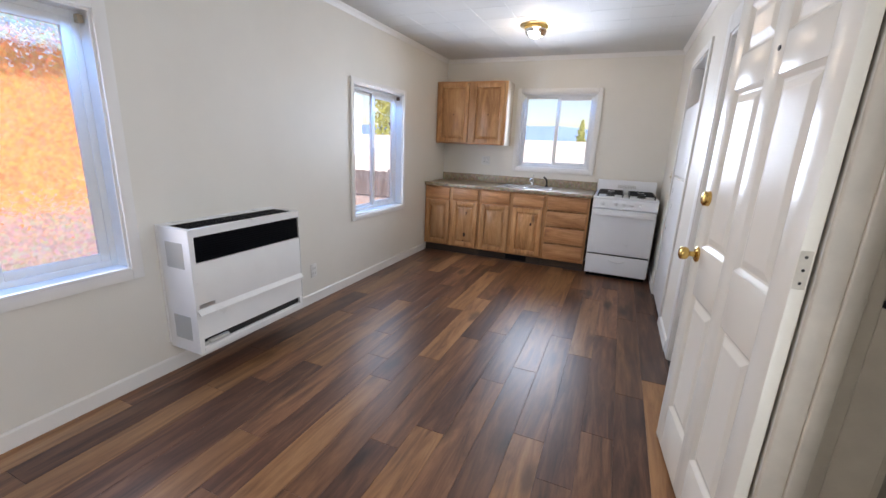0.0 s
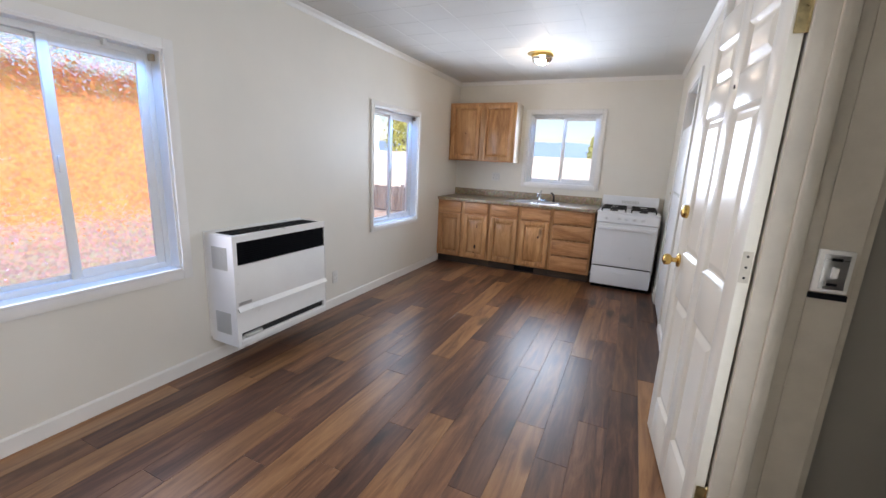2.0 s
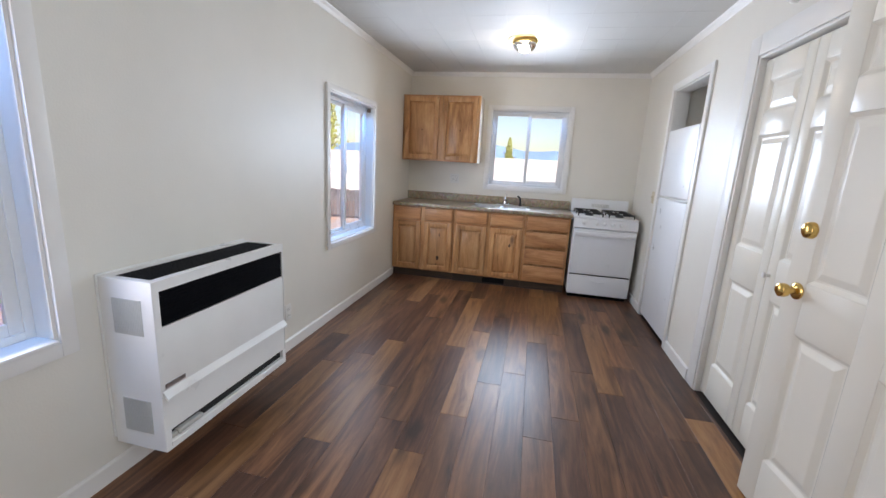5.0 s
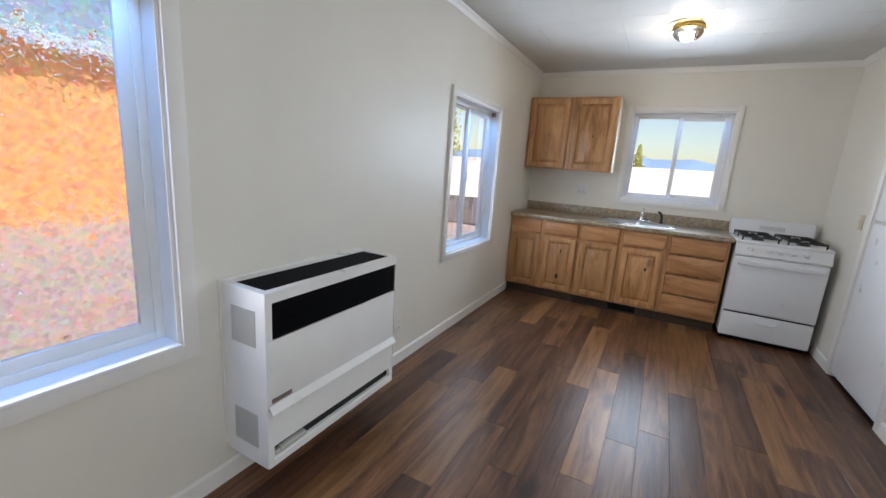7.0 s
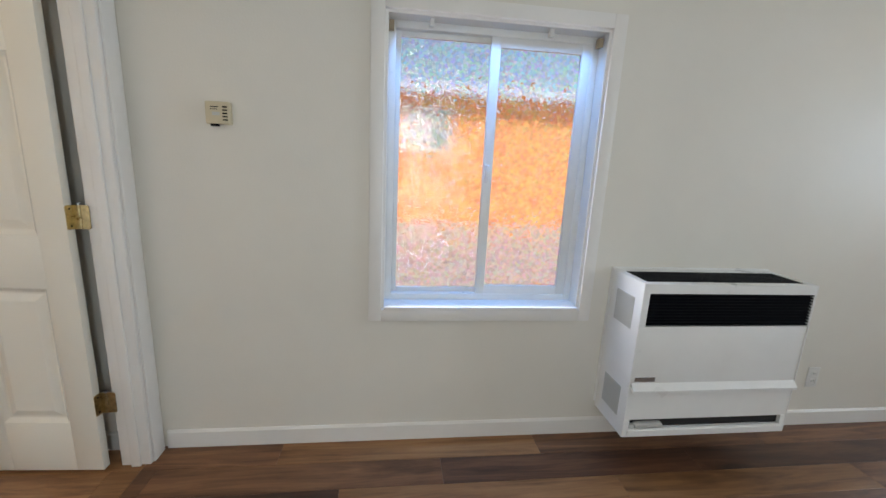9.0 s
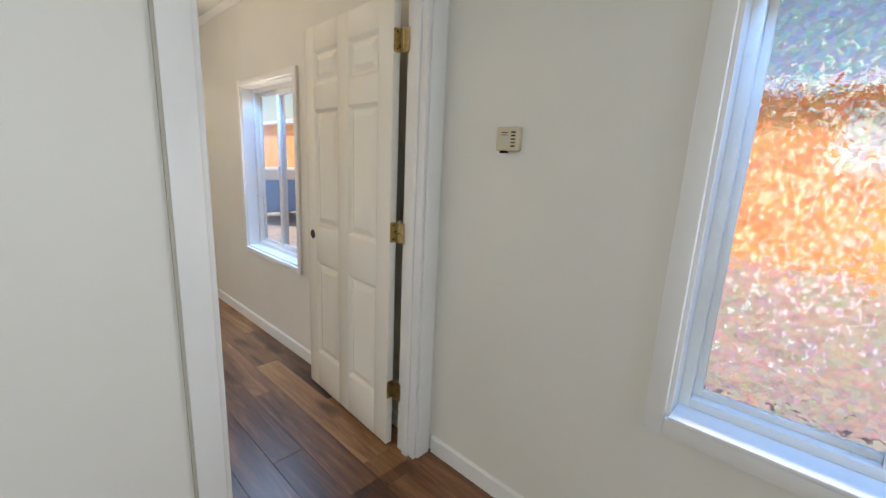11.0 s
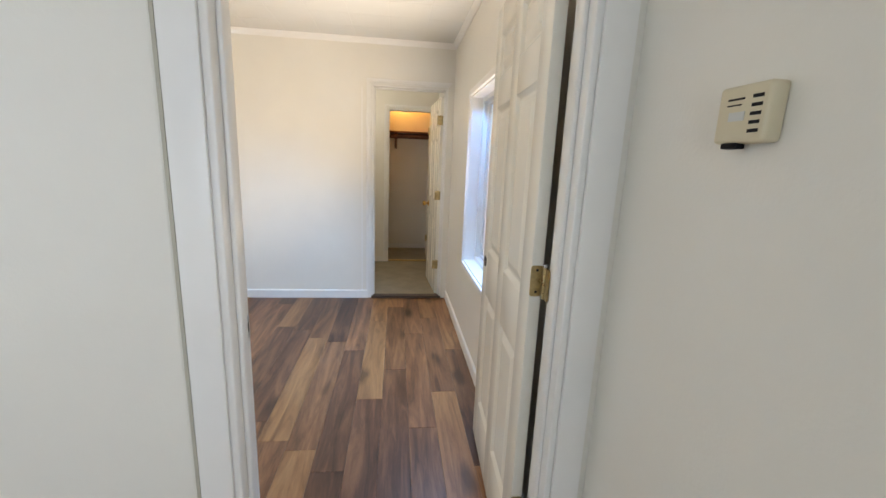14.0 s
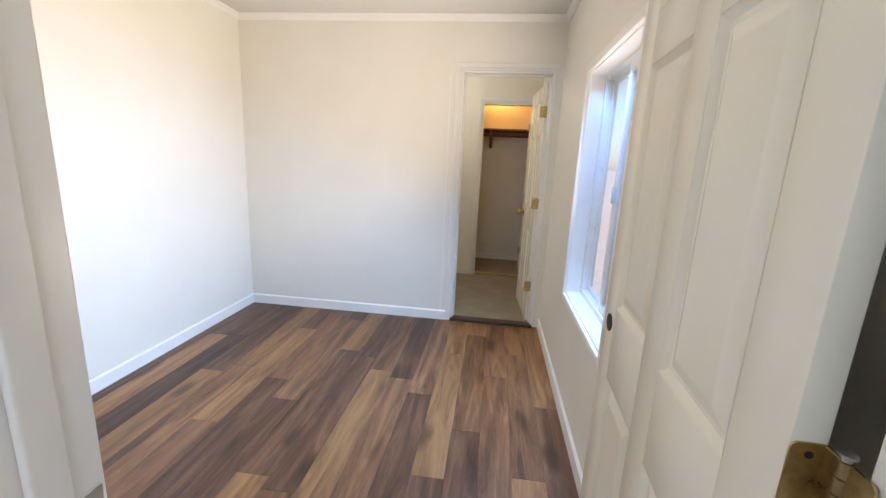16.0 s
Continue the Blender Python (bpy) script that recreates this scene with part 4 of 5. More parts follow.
for bx_ in (0.165, 0.48):
    for by in (0.17, 0.43):
        bm = bmesh.new()
        lathe(bm, [(0.045, 0.905), (0.045, 0.915), (0.030, 0.922), (0.003, 0.924)], (bx_, by, 0), None, 20)
        part("burner", bm, CAST_IRON, stove)
    bm = bmesh.new()
    hz = 0.938
    x0, x1, y0, y1 = bx_ - 0.125, bx_ + 0.125, 0.055, 0.545
    for p, q in (((x0, y0), (x1, y0)), ((x1, y0), (x1, y1)), ((x1, y1), (x0, y1)), ((x0, y1), (x0, y0)), ((x0, 0.30), (x1, 0.30)), ((bx_, y0), (bx_, 0.135)), ((bx_, 0.205), (bx_, 0.395)), ((bx_, 0.465), (bx_, y1)),
                 ((x0, 0.17), (bx_ - 0.035, 0.17)), ((bx_ + 0.035, 0.17), (x1, 0.17)), ((x0, 0.43), (bx_ - 0.035, 0.43)), ((bx_ + 0.035, 0.43), (x1, 0.43))):
        tube(bm, [(*p, hz), (*q, hz)], 0.0065, 8)
    for x in (x0, x1):
        for y in (y0, 0.30, y1):
            tube(bm, [(x, y, hz), (x, y, 0.903)], 0.0065, 8)
    part("grate", bm, CAST_IRON, stove, "black cast-iron grate")

# ---- refrigerator ----
fridge = thing("refrigerator", (2.772, 3.870, 0.0), "white top-freezer refrigerator standing in the alcove", "refrigerator")
FW = 0.735
bm = bmesh.new()
box(bm, 0.055, 0.0, 0.02, 0.72, FW, 1.765, 0.006)
part("body", bm, ENAMEL, fridge)
for nm, z0, z1 in (("door", 0.03, 1.175), ("freezer_door", 1.195, 1.775)):
    bm = bmesh.new()
    box(bm, 0.0, 0.0, z0, 0.05, FW, z1, 0.014, 4)
    fd = part(nm, bm, ENAMEL, fridge)
bm = bmesh.new()
box(bm, 0.012, 0.004, 1.175, 0.06, FW - 0.004, 1.195)
part("gasket", bm, GREY_PERF, fridge, "grey door gasket")
bm = bmesh.new()
box(bm, -0.004, 0.005, 1.172, 0.02, 0.16, 1.184, 0.004)
part("hinge", bm, GREY_PERF, fridge)

# ---- wall heater ----
heater = thing("wall_heater", (0.0, 1.600, 0.160), "white gas wall heater with black grilles, mounted above the baseboard", "heater")
HD, HW, HH = 0.262, 0.822, 0.722
bm = bmesh.new()
box(bm, 0.0, -0.004, 0.02, 0.012, HW + 0.004, HH + 0.006, 0.002, 1)
part("back_plate", bm, HEATER_WHITE, heater)
t = 0.006
for y in (0.0, HW - t):
    part("side_panel", B(0.012, y, 0.0, HD, y + t, HH, bevel=0.002, seg=1), HEATER_WHITE, heater)
part("bottom_panel", B(0.012, t, 0.0, HD, HW - t, t), HEATER_WHITE, heater, smooth=False)
bm = bmesh.new()
box(bm, 0.012, t, HH - t, 0.055, HW - t, HH)
box(bm, HD - 0.035, t, HH - t, HD - 0.0005, HW - t, HH)
box(bm, 0.055, t, HH - t, HD - 0.035, 0.03, HH)
box(bm, 0.055, HW - 0.03, HH - t, HD - 0.035, HW - t, HH)
part("top_panel", bm, HEATER_WHITE, heater, smooth=False)
part("lower_panel", B(HD - 0.018, t, 0.085, HD - 0.004, HW - t, 0.245), HEATER_WHITE, heater, smooth=False)
part("front_panel", B(HD - 0.018, t, 0.265, HD - 0.004, HW - t, 0.532, bevel=0.002), HEATER_WHITE, heater)
part("top_rail", B(HD - 0.018, t, 0.680, HD - 0.001, HW - t, HH - t), HEATER_WHITE, heater, smooth=False)
for a, b, z0, z1 in ((t, 0.030, 0.532, 0.680), (HW - 0.012, HW - t, 0.532, 0.680), (t, 0.030, 0.040, 0.085), (HW - 0.030, HW - t, 0.040, 0.085)):
    part("edge_strip", B(HD - 0.018, a, z0, HD - 0.001, b, z1), HEATER_WHITE, heater, smooth=False)
part("bottom_rail", B(HD - 0.018, t, t, HD - 0.001, HW - t, 0.040), HEATER_WHITE, heater, smooth=False)
bm = bmesh.new()
v = [(HD - 0.006, 0.268), (HD + 0.018, 0.240), (HD + 0.018, 0.228), (HD - 0.006, 0.245)]
ends = [[bm.verts.new((x, y, z)) for x, z in v] for y in (0.012, HW - 0.004)]
for k in range(4):
    bm.faces.new((ends[0][k], ends[0][(k + 1) % 4], ends[1][(k + 1) % 4], ends[1][k]))
bm.faces.new(ends[0])
bm.faces.new(list(reversed(ends[1])))
part("ledge", bm, HEATER_WHITE, heater)
bm = bmesh.new()
box(bm, 0.056, 0.03, HH - 0.05, HD - 0.036, HW - 0.03, HH - 0.045)
for k in range(13):
    y = 0.056 + k * 0.0138
    box(bm, y, 0.03, HH - 0.02, y + 0.005, HW - 0.03, HH - 0.003)
for k in range(7):
    y = 0.05 + k * 0.12
    box(bm, 0.056, y, HH - 0.035, HD - 0.036, y + 0.003, HH - 0.02)
part("top_grille", bm, GRILLE_BLACK, heater, "black louvred top grille")
bm = bmesh.new()
box(bm, HD - 0.05, 0.028, 0.530, HD - 0.045, HW - 0.010, 0.682)
part("grille_backing", bm, GRILLE_BLACK, heater)
for k in range(11):
    z = 0.538 + k * 0.0135
    bm = bmesh.new()
    sv = [(HD - 0.002, z), (HD - 0.002, z + 0.003), (HD - 0.022, z + 0.011), (HD - 0.022, z + 0.008)]
    ends = [[bm.verts.new((x, y, zz)) for x, zz in sv] for y in (0.030, HW - 0.012)]
    for q in range(4):
        bm.faces.new((ends[0][q], ends[0][(q + 1) % 4], ends[1][(q + 1) % 4], ends[1][q]))
    bm.faces.new(ends[0])
    bm.faces.new(list(reversed(ends[1])))
    part("louvre", bm, GRILLE_BLACK, heater, smooth=False)
bm = bmesh.new()
box(bm, HD - 0.05, 0.028, 0.036, HD - 0.02, HW - 0.028, 0.088)
part("slot", bm, DARK, heater)
bm = bmesh.new()
box(bm, HD - 0.028, 0.06, 0.046, HD + 0.004, 0.19, 0.066, 0.004)
box(bm, HD - 0.02, 0.035, 0.040, HD - 0.004, 0.06, 0.060, 0.002)
part("control_lever", bm, GREY_PERF, heater)
bm = bmesh.new()
box(bm, HD - 0.003, 0.025, 0.012, HD + 0.004, HW - 0.02, 0.034, 0.002, 1)
part("lower_rail", bm, HEATER_WHITE, heater)
bm = bmesh.new()
for k in range(2):
    box(bm, HD - 0.004, 0.030, 0.276 + k * 0.010, HD - 0.0015, 0.115 - k * 0.012, 0.282 + k * 0.010)
box(bm, HD - 0.004, 0.024, 0.274, HD - 0.0025, 0.120, 0.294)
part("maker_badge", bm, STEEL, heater, "small metal badge")
for z0, z1 in ((0.50, 0.645), (0.075, 0.22)):
    for side, y in ((-1, 0.0), (1, HW)):
        bm = bmesh.new()
        box(bm, 0.07, y - 0.0015, z0, HD - 0.055, y + 0.0015, z1)
        sg = part("side_grille", bm, GREY_PERF, heater, "grey perforated side vent")
        if side < 0:
            bm = bmesh.new()
            for k in range(17):
                x = 0.073 + k * 0.0081
                box(bm, x, y - 0.0035, z0 + 0.002, x + 0.0035, y - 0.0015, z1 - 0.002)
            part("vent_ribs", bm, GREY_PERF, sg)

# ---- ceiling lamp ----
lamp = thing("ceiling_lamp", (1.42, 4.30, H), "brass-rimmed ceiling lamp with a clear glass shade, lit", "lamp")
bm = bmesh.new()
lathe(bm, [(0.02, 0.0), (0.150, 0.0), (0.150, -0.004), (0.120, -0.010), (0.02, -0.010)], seg=40)
part("canopy", bm, OLD_BRASS, lamp, "thin aged brass canopy")
bm = bmesh.new()
lathe(bm, [(0.100, -0.008), (0.108, -0.010), (0.110, -0.024), (0.104, -0.036), (0.098, -0.036), (0.098, -0.010)], seg=40)
part("rim", bm, BRASS, lamp, "polished brass rim")
bm = bmesh.new()
lathe(bm, [(0.098, -0.034), (0.100, -0.050), (0.090, -0.074), (0.064, -0.096), (0.03, -0.106), (0.004, -0.107)], seg=36)
shade = part("shade", bm, CLEAR, lamp, "clear moulded glass shade")
shade.visible_shadow = False
bm = bmesh.new()
lathe(bm, [(0.013, -0.026), (0.014, -0.045), (0.026, -0.062), (0.030, -0.078), (0.022, -0.092), (0.004, -0.098)], seg=20)
bulb = part("bulb", bm, glow("bulb_glow", (1.0, 0.88, 0.68), 25), lamp, "glowing bulb")
bd = bpy.data.lights.new("bulb_light", "POINT")
bd.energy, bd.color, bd.shadow_soft_size = 10, (1.0, 0.86, 0.66), 0.04
bl = new("bulb_light", bd)
bl.location = (1.42, 4.30, H - 0.075)

# ---- small fixtures ----
def outlet(name, at, turn, label, material, toggles=False, size=(0.070, 0.115), group=""):
    """A wall plate that looks along +x before it is turned."""
    o = thing(name, at, label, "outlet" if not toggles else "switch", group, turn)
    w, h = size
    part("plate", B(0, -w / 2, -h / 2, 0.006, w / 2, h / 2, bevel=0.002), material, o)
    if toggles:
        part("toggle", B(0.005, -0.006, -0.004, 0.018, 0.006, 0.014, bevel=0.002), material, o)
    else:
        for z in (-0.022, 0.022):
            s = part("socket", B(0.005, -0.016, z - 0.014, 0.008, 0.016, z + 0.014, bevel=0.004), material, o)
            for y in (-0.006, 0.006):
                part("slot", B(0.0075, y - 0.001, z - 0.004, 0.0084, y + 0.001, z + 0.005), GRILLE_BLACK, s, smooth=False)
    return o


outlet("wall_outlet", (0.0, 2.845, 0.285), 0, "white wall outlet above the baseboard", WHITE_PLASTIC)
dbl = thing("wall_outlet", (0.615, KY, 1.197), "white double wall plate above the countertop", "outlet", "", -90)
part("plate", B(0, -0.058, -0.058, 0.006, 0.058, 0.058, bevel=0.002), WHITE_PLASTIC, dbl)
for y in (-0.023, 0.023):
    part("recess", B(0.0045, y - 0.0185, -0.036, 0.0064, y + 0.0185, 0.036), GREY_PERF, dbl, smooth=False)
    ins = part("insert", B(0.0055, y - 0.0165, -0.033, 0.009, y + 0.0165, 0.033, bevel=0.0015), WHITE_PLASTIC, dbl)
    for z in (-0.017, 0.017):
        for dy in (-0.006, 0.006):
            part("slot", B(0.0085, y + dy - 0.0012, z - 0.005, 0.0094, y + dy + 0.0012, z + 0.005), GRILLE_BLACK, ins, smooth=False)
outlet("light_switch", (RX, 4.815, 1.16), 180, "ivory light switch on the wall", IVORY, True)

th = thing("thermostat", (0.0, -0.117, 1.478), "yellowed ivory wall thermostat", "thermostat")
part("cover", B(0.0, -0.046, -0.042, 0.030, 0.046, 0.042, bevel=0.006, seg=3), IVORY, th)
for k in range(5):
    part("vent_slot", B(0.0292, 0.018, 0.020 - k * 0.012, 0.0308, 0.036, 0.025 - k * 0.012), GRILLE_BLACK, th, smooth=False)
part("dial_window", B(0.0295, -0.020, -0.010, 0.0312, 0.008, 0.003), GREY_PERF, th, smooth=False)
part("text_bar", B(0.0295, -0.026, 0.020, 0.0308, 0.004, 0.023), GRILLE_BLACK, th, smooth=False)
part("text_bar", B(0.0295, -0.026, 0.012, 0.0308, 0.000, 0.014), GRILLE_BLACK, th, smooth=False)
part("lever", B(0.012, -0.030, -0.050, 0.028, 0.0, -0.041, bevel=0.002), GRILLE_BLACK, th)


def bracket(at, axis, group):
    b = thing("blind_bracket", at, "small clear plastic blind bracket under the window head", "bracket", group)
    part("clip", B(-0.012, -0.009, -0.028, 0.012, 0.009, 0.0, bevel=0.002), WHITE_PLASTIC, b)
    return b


for y in (0.70, 1.20):
    bracket((-0.03, y, W1[3] - 0.012), "x", "blind brackets")
for y in (W1[0] + 0.02, W1[1] - 0.03):
    eb = thing("roller_bracket", (-0.045, y, W1[3] - 0.045), "small tan roller blind bracket", "bracket", "blind brackets")
    part("clip", B(-0.016, -0.007, -0.018, 0.016, 0.014, 0.018, bevel=0.003), surface("tan_plastic", (0.38, 0.30, 0.2), 0.5), eb)
eb = thing("roller_bracket", (-0.045, W2[1] - 0.03, W2[3] - 0.04), "small tan roller blind bracket", "bracket", "blind brackets")
part("clip", B(-0.016, -0.007, -0.018, 0.016, 0.014, 0.018, bevel=0.003), surface("brown_plastic", (0.2, 0.13, 0.09), 0.5), eb)

# strike plate of the missing screen door, on the outer frame
setting("trim_entry_outer", B(RX + 0.124, 1.440, -0.02, 3.00, 1.50, 2.12, bevel=0.003), ENTRY_BEIGE, "beige outer entry trim", "trim")
setting("trim_entry_stop", B(3.00, 1.452, -0.02, 3.02, 1.50, 2.12, bevel=0.003), ENTRY_BEIGE, "beige outer entry bead", "trim")
sp = thing("latch_keeper", (2.945, 1.440, 1.135), "pale screen door latch keeper with a steel insert", "latch")
bm = bmesh.new()
box(bm, -0.040, -0.014, -0.062, 0.040, 0.0, 0.062, 0.004)
part("housing", bm, WHITE_PLASTIC, sp)
bm = bmesh.new()
box(bm, -0.028, -0.017, -0.050, 0.028, -0.013, 0.050, 0.002)
part("insert", bm, STEEL, sp)
part("tongue", B(-0.008, -0.026, -0.016, 0.008, -0.016, 0.016, bevel=0.003), WHITE_PLASTIC, sp)
for z in (0.036, -0.036):
    part("slot", B(-0.012, -0.0178, z - 0.004, 0.012, -0.0165, z + 0.004), GRILLE_BLACK, sp, smooth=False)
part("strip", B(-0.042, -0.010, -0.082, 0.044, 0.0, -0.066), GRILLE_BLACK, sp, "black rubber strip")
strike = thing("strike_plate", (BDOOR[1] - 0.0185, -0.545, 0.962), "brass strike plate in the bedroom door frame", "strike plate")
part("plate", B(-0.002, -0.016, -0.030, 0.001, 0.016, 0.030, bevel=0.0008, seg=1), STEEL, strike)
part("hole", B(-0.0026, -0.008, -0.012, -0.0015, 0.006, 0.012), DARK, strike, smooth=False)
setting("trim_partition_batten", B(0.9965, PY, 0.0, 1.004, PY + 0.012, 2.43), surface("aged_caulk", (0.45, 0.42, 0.34), 0.6), "yellowed caulk line beside the casing", "trim")
setting("trim_bedroom_batten", B(0.862, FY, 0.085, 0.872, FY + 0.004, 2.05), WALL_SMOOTH, "thin batten over a wallboard joint", "trim")
vent = thing("toe_vent", (1.25, CF + 0.054, 0.05), "dark metal heat vent in the toe board", "vent")
part("grille", B(-0.13, -0.006, -0.03, 0.13, 0.0, 0.03, bevel=0.002), GRILLE_BLACK, vent)
smoke = thing("smoke_detector", (RX, 2.92, 2.295), "round white smoke detector on the wall", "smoke detector")
bm = bmesh.new()
lathe(bm, [(0.058, 0.0), (0.058, 0.018), (0.050, 0.032), (0.02, 0.036), (0.003, 0.036)], (0, 0, 0), Matrix.Rotation(radians(-90), 4, "Y"))
part("cover", bm, WHITE_PLASTIC, smoke)

# ---- hall closet ----
shelf = thing("closet_shelf", (0, -6.03, 0), "dark stained closet shelf with a hanging rod", "shelf")
part("board", B(0.0, 0.0, 1.800, 1.10, 0.32, 1.822, bevel=0.003), CLOSET_WOOD, shelf)
part("cleat", B(0.0, 0.0, 1.735, 1.10, 0.02, 1.800), CLOSET_WOOD, shelf)
bm = bmesh.new()
cyl(bm, (0.0, 0.28, 1.752), (1.10, 0.28, 1.752), 0.017)
part("rod", bm, CLOSET_WOOD, shelf)
bm = bmesh.new()
box(bm, 0.535, 0.27, 1.70, 0.575, 0.30, 1.80, 0.004)
box(bm, 0.535, 0.0, 1.58, 0.575, 0.02, 1.735, 0.004)
tube(bm, [(0.555, 0.01, 1.60), (0.555, 0.15, 1.68), (0.555, 0.28, 1.74)], 0.016)
part("bracket", bm, CLOSET_WOOD, shelf)
cd_ = bpy.data.lights.new("closet_bulb_light", "POINT")
cd_.energy, cd_.color, cd_.shadow_soft_size = 5.0, (1.0, 0.50, 0.12), 0.04
cl = new("closet_bulb_light", cd_)
cl.location = (0.45, -5.85, 2.28)
cb = thing("closet_bulb", (0.45, -5.85, 2.44), "bare bulb under the closet ceiling", "lamp")
bm = bmesh.new()
lathe(bm, [(0.05, 0.0), (0.05, -0.015), (0.02, -0.03), (0.016, -0.05), (0.003, -0.05)])
part("socket", bm, WHITE_PLASTIC, cb)

# unseen fill lamp and shade, added only to brighten the hall
hd_ = bpy.data.lights.new("hall_fill_light", "POINT")
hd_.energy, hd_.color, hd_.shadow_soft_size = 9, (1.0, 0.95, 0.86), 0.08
hl = new("hall_fill_light", hd_)
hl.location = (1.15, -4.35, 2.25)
hfill = thing("hall_fill", (1.15, -4.35, 2.44), "added unseen fill lamp under the hall ceiling", "lamp")
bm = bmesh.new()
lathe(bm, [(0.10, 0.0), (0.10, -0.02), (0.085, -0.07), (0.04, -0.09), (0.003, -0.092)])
hs = part("shade", bm, CLEAR, hfill)
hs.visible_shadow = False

# ---- outdoors ----
def patched(name, stops, scale, rough, fine, dist):
    """A surface whose colour wanders between several tones, with coarse relief."""
    m, nt, b = shader(name)
    v = coords(nt)
    n1 = node(nt, "ShaderNodeTexNoise", Scale=scale, Detail=7.0, Roughness=0.72)
    n2 = node(nt, "ShaderNodeTexNoise", Scale=fine, Detail=4.0)
    nt.links.new(v, n1.inputs["Vector"])
    nt.links.new(v, n2.inputs["Vector"])
    nt.links.new(ramp(nt, n1.outputs[0], stops), b.inputs["Base Color"])
    b.inputs["Roughness"].default_value = rough
    bump(nt, b, n2.outputs[0], 0.6, dist)
    return m


# siding tones spread wide, painting in colour flecks that the faceted glass would scatter
SIDING = patched("orange_siding", [(0.30, (0.76, 0.24, 0.16)), (0.42, (0.86, 0.40, 0.20)), (0.54, (0.88, 0.49, 0.20)), (0.68, (0.92, 0.70, 0.44))], 1.6, 0.75, 14.0, 0.01)
GRAVEL = patched("gravel_ground", [(0.28, (0.30, 0.24, 0.24)), (0.43, (0.48, 0.40, 0.39)), (0.55, (0.60, 0.52, 0.50)), (0.64, (0.66, 0.28, 0.12)), (0.76, (0.66, 0.52, 0.44))], 3.0, 0.9, 11.0, 0.03)
setting("ground", B(-400, -400, -0.75, 400, 400, -0.45), GRAVEL, "dry gravel ground with fallen leaves", "ground")
house = thing("neighbour_house", (-10.0, -28.0, -0.45), "long neighbouring house with orange-brown siding and a grey roof", "house")
EAVE, LONG = 3.54, 38.0
part("wall", B(-7.0, 0, 0, 0, LONG, EAVE + 0.1), SIDING, house, smooth=False)
for k in range(16):
    part("clapboard", B(0.0, 0.0, 0.05 + k * 0.21, 0.022, LONG, 0.06 + k * 0.21), SIDING, house, smooth=False)
bm = bmesh.new()
rv = [(0.5, EAVE), (0.5, EAVE + 0.16), (-3.5, EAVE + 0.95), (-7.5, EAVE + 0.16), (-7.5, EAVE)]
ends = [[bm.verts.new((x, y, z)) for x, z in rv] for y in (-0.4, LONG + 0.4)]
for k in range(5):
    bm.faces.new((ends[0][k], ends[0][(k + 1) % 5], ends[1][(k + 1) % 5], ends[1][k]))
bm.faces.new(ends[0])
bm.faces.new(list(reversed(ends[1])))
part("roof", bm, surface("grey_shingle", (0.62, 0.70, 0.84), 0.85, vary=0.2, big=3, fine=12, relief=0.5, dist=0.02), house, smooth=False)
HWY, HWZ = 28.72, 2.02
win = part("window", B(0.0, HWY, HWZ, 0.04, HWY + 1.46, HWZ + 1.16, bevel=0.006), VINYL, house, "white window frame", smooth=False)
part("pane", B(0.036, HWY + 0.08, HWZ + 0.08, 0.044, HWY + 0.72, HWZ + 1.08), surface("white_blind", (0.72, 0.72, 0.70), 0.5), win, smooth=False)
part("pane", B(0.036, HWY + 0.80, HWZ + 0.08, 0.044, HWY + 1.38, HWZ + 1.08), surface("pane_grey", (0.42, 0.47, 0.48), 0.3), win, smooth=False)
trailer = thing("parked_trailer", (-5.2, -10.9, -0.45), "blue utility trailer with a white cover, parked in the yard", "trailer")
part("body", B(-2.2, -0.9, 0.30, 2.2, 0.9, 1.18, bevel=0.06, seg=3), surface("blue_trailer_paint", (0.12, 0.32, 0.70), 0.3, vary=0.06, coat=0.5), trailer)
part("cover", B(-2.24, -0.94, 1.17, 2.24, 0.94, 1.46, bevel=0.07, seg=3), surface("white_cover", (0.82, 0.82, 0.80), 0.4), trailer, "white cover")
for x in (-2.0, -0.7, 0.7, 2.0):
    for y in (-0.915, 0.895):
        part("rib", B(x - 0.03, y, 0.34, x + 0.03, y + 0.02, 1.16, bevel=0.004, seg=1), STEEL, trailer)
for x in (-0.5, 0.5):
    for y in (-1.02, 0.88):
        wb = bmesh.new()
        cyl(wb, (x, y, 0.30), (x, y + 0.16, 0.30), 0.30, seg=24)
        tyre = part("wheel", wb, CAST_IRON, trailer)
        rb = bmesh.new()
        cyl(rb, (x, y - 0.01, 0.30), (x, y + 0.17, 0.30), 0.17, seg=18)
        part("rim", rb, STEEL, tyre)
# fence across the side yard; its bluish shade is put into the wood's grey
FENCE_SHADE_WOOD = wood("fence_shade_board", (0.10, 0.09, 0.10), (0.20, 0.19, 0.21), (0.30, 0.29, 0.31), 1.0, 0.8, along=2, knots=False)
fence = thing("yard_fence", (-9.0, 12.0, -0.45), "low board fence across the side yard, its shade in the grey", "fence")
for k in range(40):
    part("board", B(k * 0.16, 0.0, 0.06, k * 0.16 + 0.15, 0.02, 0.88 + 0.012 * math.sin(k * 2.3), bevel=0.003, seg=1), FENCE_SHADE_WOOD, fence)
for z in (0.2, 0.7):
    part("rail", B(0.0, 0.02, z, 6.4, 0.06, z + 0.09), FENCE_SHADE_WOOD, fence, smooth=False)
for k in range(4):
    part("post", B(k * 2.1, 0.06, 0.0, k * 2.1 + 0.09, 0.15, 0.95), FENCE_SHADE_WOOD, fence, smooth=False)
